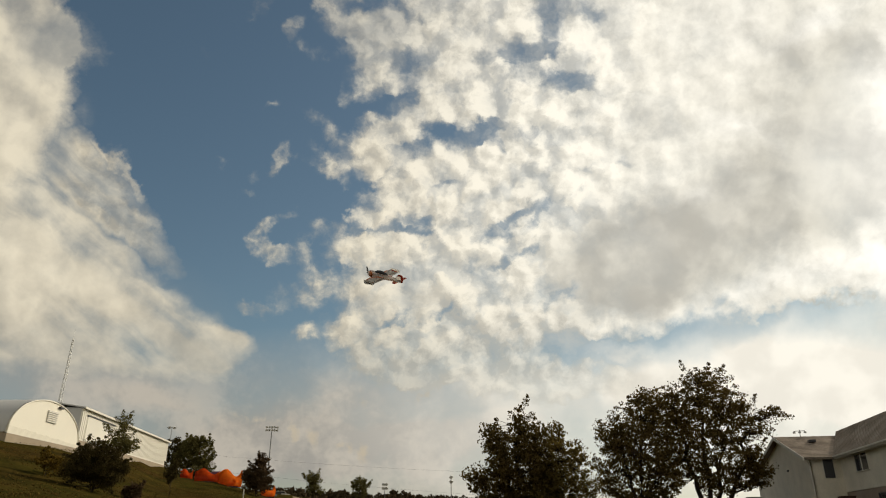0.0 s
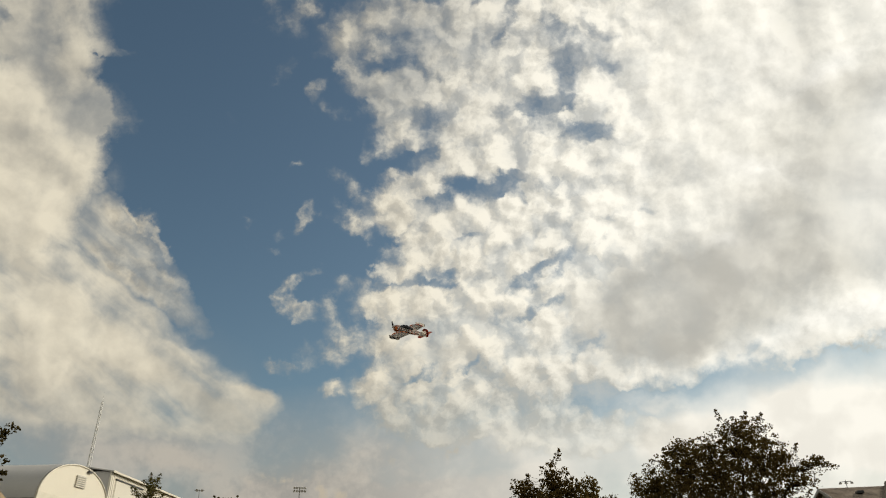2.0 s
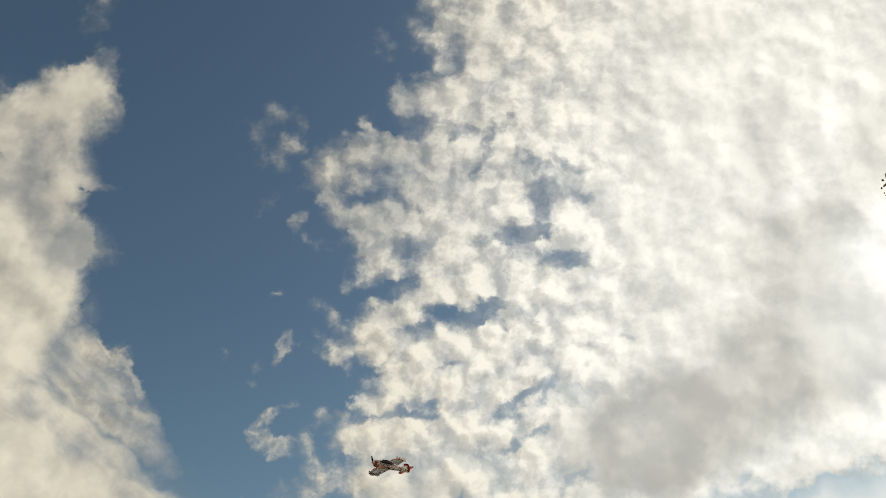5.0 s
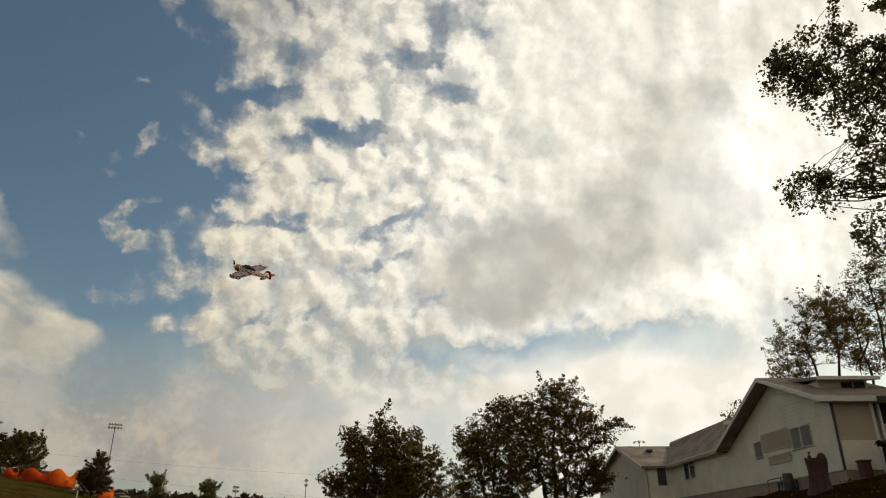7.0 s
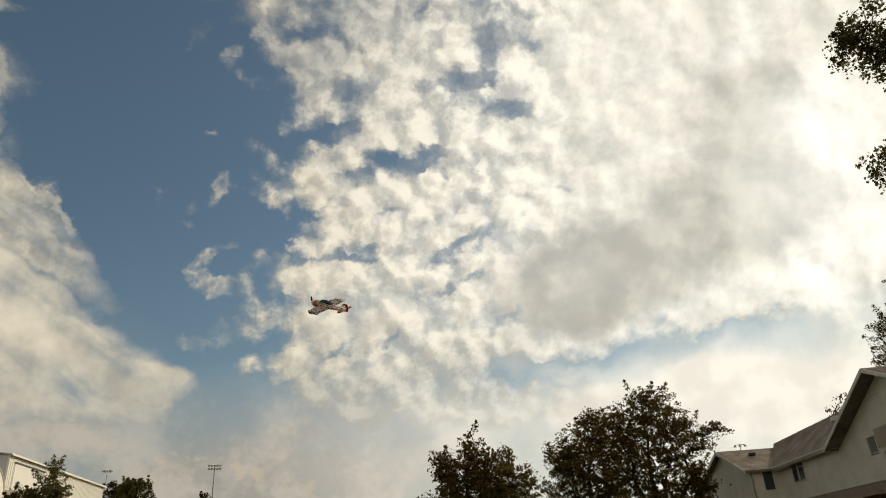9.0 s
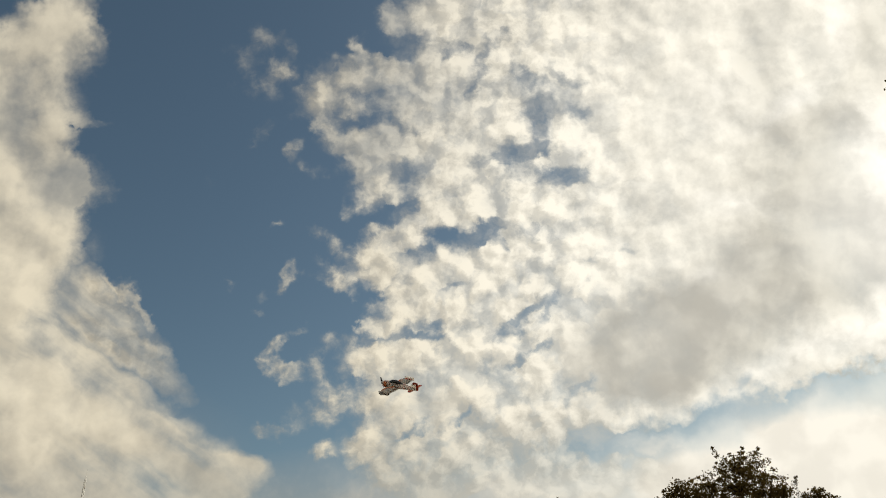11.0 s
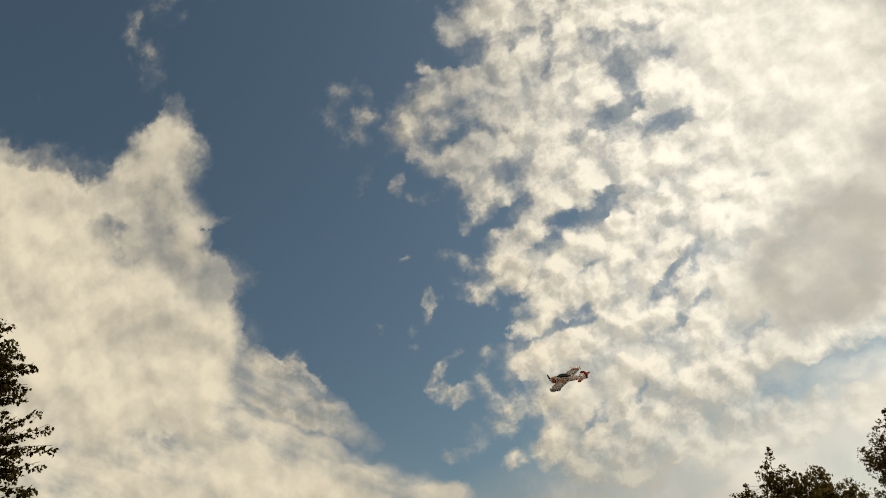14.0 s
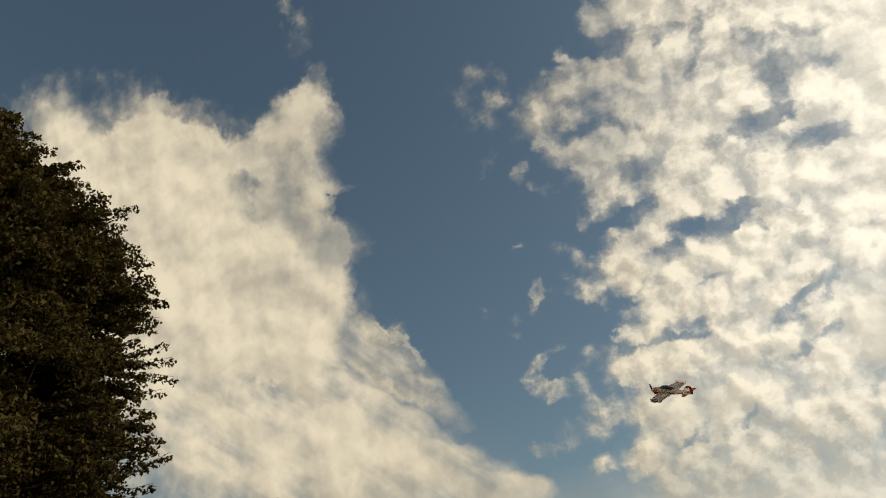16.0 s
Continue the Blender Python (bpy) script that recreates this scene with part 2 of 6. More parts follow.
def wnode(kind, **sets):
    n = wn.new(kind)
    for k, v in sets.items():
        if k == "op":
            n.operation = v
        elif k == "ins":
            for i, val in v.items():
                if isinstance(val, bpy.types.NodeSocket):
                    wl.new(val, n.inputs[i])
                else:
                    n.inputs[i].default_value = val
    return n


def wmath(op, a, b=0.0, c=0.0, clamp=False):
    n = wnode("ShaderNodeMath", op=op, ins={0: a, 1: b, 2: c})
    n.use_clamp = clamp
    return n.outputs[0]


def wvec(op, a, b=(0, 0, 0)):
    n = wnode("ShaderNodeVectorMath", op=op, ins={0: a, 1: b})
    return n.outputs["Value"] if op in ("DOT_PRODUCT", "LENGTH") else n.outputs["Vector"]


def wmix(f, a, b):
    n = wn.new("ShaderNodeMix")
    n.data_type = "RGBA"
    for i, v in ((0, f), (6, a), (7, b)):
        if isinstance(v, bpy.types.NodeSocket):
            wl.new(v, n.inputs[i])
        else:
            n.inputs[i].default_value = v
    return n.outputs[2]


def wrange(v, a, b, c=0.0, d=1.0, smooth=True):
    n = wn.new("ShaderNodeMapRange")
    n.interpolation_type = "SMOOTHSTEP" if smooth else "LINEAR"
    wl.new(v, n.inputs[0])
    for i, x in enumerate((a, b, c, d)):
        n.inputs[1 + i].default_value = x
    return n.outputs[0]


def wnoise(vec, scale, detail, rough=0.55, distort=0.0):
    n = wn.new("ShaderNodeTexNoise")
    wl.new(vec, n.inputs["Vector"])
    n.inputs["Scale"].default_value, n.inputs["Detail"].default_value = scale / GRAIN, detail
    n.inputs["Roughness"].default_value, n.inputs["Distortion"].default_value = rough, distort
    return n.outputs["Fac"], n.outputs["Color"]


tilt = radians(28)
ray_way = wn.new("ShaderNodeTexCoord").outputs["Generated"]
ahead = wmath("MAXIMUM", wvec("DOT_PRODUCT", ray_way, (0, math.cos(tilt), math.sin(tilt))), 0.12)
across = wmath("DIVIDE", wvec("DOT_PRODUCT", ray_way, (1, 0, 0)), ahead)
upward = wmath("DIVIDE", wvec("DOT_PRODUCT", ray_way, (0, -math.sin(tilt), math.cos(tilt))), ahead)
comb = wn.new("ShaderNodeCombineXYZ")
wl.new(across, comb.inputs[0]), wl.new(upward, comb.inputs[1])
plane = comb.outputs[0]

_, warp_a = wnoise(plane, 9.0, 3.0)
_, warp_b = wnoise(plane, 30.0, 4.0)
_, warp_c = wnoise(plane, 70.0, 4.0, 0.5)


def pushed(vec, colour, amount):
    off = wvec("SUBTRACT", colour, (0.5, 0.5, 0.5))
    sc = wn.new("ShaderNodeVectorMath")
    sc.operation = "SCALE"
    wl.new(off, sc.inputs[0])
    sc.inputs["Scale"].default_value = amount * 1.15
    return wvec("ADD", vec, sc.outputs[0])


ragged = pushed(pushed(pushed(plane, warp_a, 0.022), warp_b, 0.050), warp_c, 0.013)
gentle = pushed(pushed(plane, warp_a, 0.05), warp_b, 0.016)


def cover(blobs, start=0.0, vec=None, steep=1.45, grow=1.48):
    """The sum of soft-edged ellipses; steep 1 gives cones, more gives flat tops."""
    total = start
    for u, v, a, b, turn, weight in blobs:
        m = wn.new("ShaderNodeMapping")
        m.vector_type = "TEXTURE"
        wl.new(vec or ragged, m.inputs["Vector"])
        m.inputs["Location"].default_value = (u, v, 0)
        m.inputs["Rotation"].default_value = (0, 0, radians(turn))
        m.inputs["Scale"].default_value = (a * grow, b * grow, 1)
        g = wn.new("ShaderNodeTexGradient")
        g.gradient_type = "SPHERICAL"
        wl.new(m.outputs[0], g.inputs[0])
        top = wmath("MINIMUM", wmath("MULTIPLY", g.outputs["Fac"], steep), 1.0) if steep > 1 else g.outputs["Fac"]
        total = wmath("MULTIPLY_ADD", top, weight, total)
    return total


def blend(a, b, f):
    return wmath("MULTIPLY_ADD", wmath("SUBTRACT", b, a), f, a)


def puffs(vec, detail):
    """Billowing lumps about zero: broad swells, rounded puffs on them and fine wisps."""
    swell, _ = wnoise(vec, 13.0, 2.0, 0.5)
    fine, _ = wnoise(vec, 27.0, detail, 0.60)
    v = wn.new("ShaderNodeTexVoronoi")
    v.feature, v.voronoi_dimensions = "SMOOTH_F1", "2D"
    wl.new(vec, v.inputs["Vector"])
    v.inputs["Scale"].default_value, v.inputs["Smoothness"].default_value = 24.0 / GRAIN, 0.8
    cell = wmath("SUBTRACT", 0.38, v.outputs["Distance"])
    both = wmath("ADD", wmath("MULTIPLY", swell, 0.45), wmath("MULTIPLY", fine, 0.9))
    return wmath("MULTIPLY_ADD", cell, 0.35, wmath("SUBTRACT", both, 0.675))


# how much cloud there is
ruffled = pushed(pushed(plane, warp_b, 0.014), warp_c, 0.007)
loose = wmath("MULTIPLY", cover(HIGH_WISPS, cover(STRAY_LOW, cover(STRAY, 0.0, None, 1.1, 1.65), None, 1.1, 1.6), None, 1.1, 1.6), 0.66)
field = wmath("MINIMUM", cover(FIELD_FAR, cover(FIELD_LOW, cover(FIELD, cover(FRINGE, 0.0, None, 1.15, 1.55)))), 0.95)
gaps = wmath("MAXIMUM", cover(RIFTS, cover(HOLES_MID, cover(HOLES))), 0.0)
broken, _ = wnoise(pushed(plane, warp_b, 0.02), 11.0, 4.0, 0.5)
strip = wmath("MULTIPLY", cover(BLUE_STRIP), wrange(broken, 0.36, 0.60, 0.40, 1.0))
streaky = wn.new("ShaderNodeMapping")
streaky.vector_type = "TEXTURE"
wl.new(pushed(plane, warp_a, 0.035), streaky.inputs["Vector"])
streaky.inputs["Rotation"].default_value, streaky.inputs["Scale"].default_value = (0, 0, radians(-38)), (0.32, 0.052, 1)
streak, _ = wnoise(streaky.outputs[0], 1.0, 6.0, 0.52)
trails = wmath("MULTIPLY", wmath("MINIMUM", cover(BANK_LOW, 0.0, gentle), 1.0), wrange(streak, 0.30, 0.62, 0.58, 1.0))
heap = wmath("MINIMUM", wmath("SUBTRACT", cover(BANK), wmath("MULTIPLY", cover(THIN), 0.55)), 1.0)
bank = wmath("MAXIMUM", heap, trails)
around = wrange(wvec("DOT_PRODUCT", ray_way, (0, math.cos(tilt), math.sin(tilt))), 0.15, 0.60, 0.75, 0.0)
open_field = wmath("SUBTRACT", wmath("SUBTRACT", field, wmath("MULTIPLY", gaps, 0.66)), wmath("MULTIPLY", strip, 0.74))
coverage = wmath("MAXIMUM", wmath("MAXIMUM", open_field, bank), wmath("MAXIMUM", loose, around))
coverage = wmath("MAXIMUM", coverage, 0.0, clamp=True)
grey = wmath("MULTIPLY", cover(GREY, 0.0, pushed(gentle, warp_b, 0.02), 1.15, 1.65), 1.2, clamp=True)
flare = wmath("MULTIPLY", cover(BRIGHT, 0.0, gentle, 1.0, 1.7), 1.0, clamp=True)

sheet, _ = wnoise(pushed(plane, warp_a, 0.03), 7.5, 7.0, 0.54)
sheet_sunward, _ = wnoise(pushed(wvec("ADD", plane, (0.020, 0.018, 0)), warp_a, 0.03), 7.5, 5.0, 0.5)
lump = puffs(ruffled, 8.0)
lump_sunward = puffs(wvec("ADD", ruffled, (0.010, 0.008, 0)), 4.0)
even = wmath("MAXIMUM", wmath("MAXIMUM", wrange(bank, 0.0, 0.35, 0.0, 0.92), wrange(across, 0.10, 0.42, 0.0, 0.62)), wmath("MULTIPLY", grey, 0.75), clamp=True)
lump_body = blend(lump, wmath("MULTIPLY", wmath("SUBTRACT", sheet, 0.5), 1.5), even)
rim_zone = wmath("MULTIPLY", wmath("MULTIPLY", coverage, wmath("SUBTRACT", 1.0, coverage)), 4.0)
swing = wmath("MULTIPLY", wmath("MULTIPLY_ADD", rim_zone, 1.5, 1.0), wmath("MULTIPLY_ADD", even, -0.35, 1.0))
body = wmath("MULTIPLY_ADD", lump_body, swing, coverage)
density = wmath("MULTIPLY", wrange(body, -0.04, 1.12), wrange(coverage, 0.0, 0.3))

# blue showing through the thinner part of the field
seam = wn.new("ShaderNodeTexVoronoi")
seam.feature, seam.voronoi_dimensions = "SMOOTH_F1", "2D"
wl.new(pushed(ragged, warp_c, 0.02), seam.inputs["Vector"])
seam.inputs["Scale"].default_value, seam.inputs["Smoothness"].default_value = 23.0 / GRAIN, 0.35
speck, _ = wnoise(pushed(ruffled, warp_b, 0.02), 36.0, 6.0, 0.6)
thin = wmath("MULTIPLY_ADD", seam.outputs["Distance"], 0.42, wmath("MULTIPLY", speck, 0.75))
patchy = wrange(across, 0.17, 0.44, 0.60, 0.14)
patchy = wmath("MULTIPLY", patchy, wmath("SUBTRACT", 1.0, even))
density = wmath("MULTIPLY", density, wmath("SUBTRACT", 0.98, wmath("MULTIPLY", wrange(thin, 0.48, 0.76), patchy)))
# thin veil that joins the puffs, and the streaked fans of the bank
veil = wmath("MULTIPLY", wrange(field, 0.02, 0.8), wrange(speck, 0.32, 0.66, 0.14, 0.50))
density = wmath("MULTIPLY_ADD", wmath("SUBTRACT", 1.0, density), wmath("MULTIPLY", veil, wrange(gaps, 0.0, 1.0, 1.0, 0.7)), density)
fan = wmath("MULTIPLY", cover(VEILS), wrange(streak, 0.34, 0.64, 0.5, 1.2))
density = wmath("MAXIMUM", density, wmath("MULTIPLY", fan, 1.0, clamp=True))
tiny, _ = wnoise(ruffled, 75.0, 5.0, 0.55)
heaps = cover(LOW_PUFFS, 0.0, pushed(plane, warp_c, 0.009), 1.0, 1.2)
tops = wmath("MULTIPLY", wrange(wmath("MULTIPLY_ADD", wmath("SUBTRACT", tiny, 0.5), 1.2, heaps), 0.12, 0.75, 0.0, 0.75), wrange(heaps, 0.02, 0.30))
low_down = wrange(upward, -0.372, -0.18, 0.45, 1.0)
density = wmath("MULTIPLY", density, low_down)
# the bank and the fringe thin out overhead
overhead = wmath("MULTIPLY", wrange(upward, -0.02, 0.36), wmath("MULTIPLY", wrange(across, 0.16, -0.15), wrange(across, -0.74, -0.54)))
density = wmath("MULTIPLY", density, wmath("MULTIPLY_ADD", overhead, wrange(sheet, 0.36, 0.64, -0.78, -0.14), 1.0))
haze = wmath("MULTIPLY", cover(LOW_HAZE, wmath("MULTIPLY", strip, 0.30), gentle, 1.0, 1.35), wrange(sheet, 0.3, 0.7, 0.68, 1.05), clamp=True)

# clear air: a physical sky
sky = wn.new("ShaderNodeTexSky")
sky.sky_type, sky.sun_disc = "NISHITA", False
sky.sun_elevation, sky.sun_rotation = radians(SUN_EL), radians(SUN_AZ)
sky.air_density, sky.dust_density, sky.ozone_density = 1.0, 1.0, 1.6
clear = wn.new("ShaderNodeMix")
clear.data_type, clear.blend_type = "RGBA", "MULTIPLY"
clear.inputs[0].default_value = 1.0
wl.new(sky.outputs[0], clear.inputs[6])
clear.inputs[7].default_value = (0.072, 0.0755, 0.0645, 1)

# colour of the cloud: cream where the sun gets in, grey where it is thick or turned away
relief = blend(wmath("SUBTRACT", lump, lump_sunward), wmath("MULTIPLY", wmath("SUBTRACT", sheet, sheet_sunward), 1.2), even)
relief = wrange(relief, -0.13, 0.13, -1.0, 1.0, smooth=False)
soft, _ = wnoise(pushed(plane, warp_a, 0.04), 11.0, 4.0, 0.5)
broad, _ = wnoise(plane, 4.0, 3.0)
sunward = wvec("DOT_PRODUCT", ray_way, tuple(VEIL_DIR))
bright = wrange(sunward, 0.64, 1.0)
lit = wmix(bright, (0.81, 0.725, 0.55, 1), (1.12, 1.06, 0.91, 1))
dim = wmix(bright, (0.46, 0.415, 0.325, 1), (0.62, 0.59, 0.505, 1))
tone = wmath("MULTIPLY_ADD", relief, 0.33, 0.65)
tone = wmath("MULTIPLY_ADD", wmath("SUBTRACT", soft, 0.5), wmath("MULTIPLY_ADD", even, 0.65, -1.3), wmath("MULTIPLY_ADD", even, 0.06, tone))
tone = wmath("MULTIPLY_ADD", wmath("SUBTRACT", body, 0.9), wmath("MULTIPLY_ADD", even, -0.3, 0.4), tone)
tone = wmath("MULTIPLY_ADD", wmath("SUBTRACT", broad, 0.5), 0.6, tone)
tone = wmath("ADD", tone, wrange(upward, -0.322, -0.035, -0.38, 0.0))
tone = wmath("MULTIPLY_ADD", overhead, -0.22, tone)
tone = wmath("MAXIMUM", tone, 0.0, clamp=True)
cloud = wmix(tone, dim, lit)
grey_tone = wmix(wrange(wmath("MULTIPLY_ADD", relief, -0.09, wmath("MULTIPLY_ADD", wmath("SUBTRACT", soft, 0.5), 0.5, broad)), 0.28, 0.66), (0.73, 0.69, 0.58, 1), (0.49, 0.465, 0.40, 1))
cloud = wmix(wmath("MULTIPLY", grey, wrange(soft, 0.30, 0.66, 0.72, 0.96)), cloud, grey_tone)
glow = wrange(sunward, 0.988, 1.0, 0.0, 0.28)
cloud = wmix(glow, cloud, (1.3, 1.26, 1.15, 1))
flare = wmath("MULTIPLY", flare, wmath("MULTIPLY_ADD", grey, -0.55, 1.0))
cloud = wmix(wmath("MULTIPLY", flare, wmath("MULTIPLY_ADD", wmath("SUBTRACT", soft, 0.5), -0.9, wmath("MULTIPLY_ADD", relief, 0.34, 0.60)), clamp=True), cloud, (1.25, 1.20, 1.09, 1))
haze_low = wmix(wrange(wmath("MULTIPLY_ADD", wmath("SUBTRACT", tiny, 0.5), 0.25, sheet), 0.40, 0.66), (0.345, 0.325, 0.285, 1), (0.49, 0.445, 0.37, 1))
haze_sun = wmix(wrange(wmath("MULTIPLY_ADD", wmath("SUBTRACT", broken, 0.5), 0.8, soft), 0.36, 0.66), (1.03, 0.975, 0.845, 1), (0.91, 0.86, 0.745, 1))
hazy = wmix(haze, clear.outputs[2], wmix(wrange(sunward, 0.60, 1.0), haze_low, haze_sun))
whole = wmix(tops, wmix(density, hazy, cloud), (0.53, 0.45, 0.325, 1))
back = wnode("ShaderNodeBackground", ins={0: whole, 1: 1.0})
wout = wn.new("ShaderNodeOutputWorld")
wl.new(back.outputs[0], wout.inputs[0])

# ------------------------------------------------------------------ materials


def material(name, colour, rough=0.7, metal=0.0, var=0.25, scale=3.0, fine=40.0, bump=0.2, island=0.0, tint=None, through_light=0.0, dist=0.02):
    """A surface with broad stains, fine grain and relief; sizes in waves a metre."""
    m = bpy.data.materials.new(name)
    m.use_nodes = True
    nt = m.node_tree
    n, l = nt.nodes, nt.links
    bsdf = n["Principled BSDF"]
    co = n.new("ShaderNodeTexCoord").outputs["Object"]
    big, small = n.new("ShaderNodeTexNoise"), n.new("ShaderNodeTexNoise")
    for k, s, d in ((big, scale, 4), (small, fine, 3)):
        l.new(co, k.inputs["Vector"])
        k.inputs["Scale"].default_value, k.inputs["Detail"].default_value = s, d
    add = n.new("ShaderNodeMath")
    add.operation = "MULTIPLY_ADD"
    l.new(big.outputs["Fac"], add.inputs[0])
    add.inputs[1].default_value = 0.65
    sm = n.new("ShaderNodeMath")
    sm.operation = "MULTIPLY"
    l.new(small.outputs["Fac"], sm.inputs[0])
    sm.inputs[1].default_value = 0.35
    l.new(sm.outputs[0], add.inputs[2])
    ramp = n.new("ShaderNodeValToRGB")
    a, b = ramp.color_ramp.elements
    a.position, b.position = 0.3, 0.7
    other = tint or tuple(c * (1 - var) for c in colour)
    a.color, b.color = (*other, 1), (*colour, 1)
    l.new(add.outputs[0], ramp.inputs[0])
    out = ramp.outputs[0]
    if island:
        geo = n.new("ShaderNodeNewGeometry")
        hsv = n.new("ShaderNodeHueSaturation")
        r = n.new("ShaderNodeMapRange")
        l.new(geo.outputs["Random Per Island"], r.inputs[0])
        r.inputs[3].default_value, r.inputs[4].default_value = 1 - island, 1 + island
        l.new(r.outputs[0], hsv.inputs["Value"])
        l.new(out, hsv.inputs["Color"])
        out = hsv.outputs[0]
    l.new(out, bsdf.inputs["Base Color"])
    if rough > 0.9:
        bsdf.inputs["Specular IOR Level"].default_value = 0.0
    bsdf.inputs["Roughness"].default_value, bsdf.inputs["Metallic"].default_value = rough, metal
    if bump:
        bp = n.new("ShaderNodeBump")
        bp.inputs["Strength"].default_value, bp.inputs["Distance"].default_value = bump, dist
        l.new(small.outputs["Fac"], bp.inputs["Height"])
        l.new(bp.outputs[0], bsdf.inputs["Normal"])
    if through_light:
        tr = n.new("ShaderNodeBsdfTranslucent")
        l.new(out, tr.inputs["Color"])
        mx = n.new("ShaderNodeMixShader")
        mx.inputs[0].default_value = through_light
        l.new(bsdf.outputs[0], mx.inputs[1]), l.new(tr.outputs[0], mx.inputs[2])
        l.new(mx.outputs[0], n["Material Output"].inputs[0])
    return m


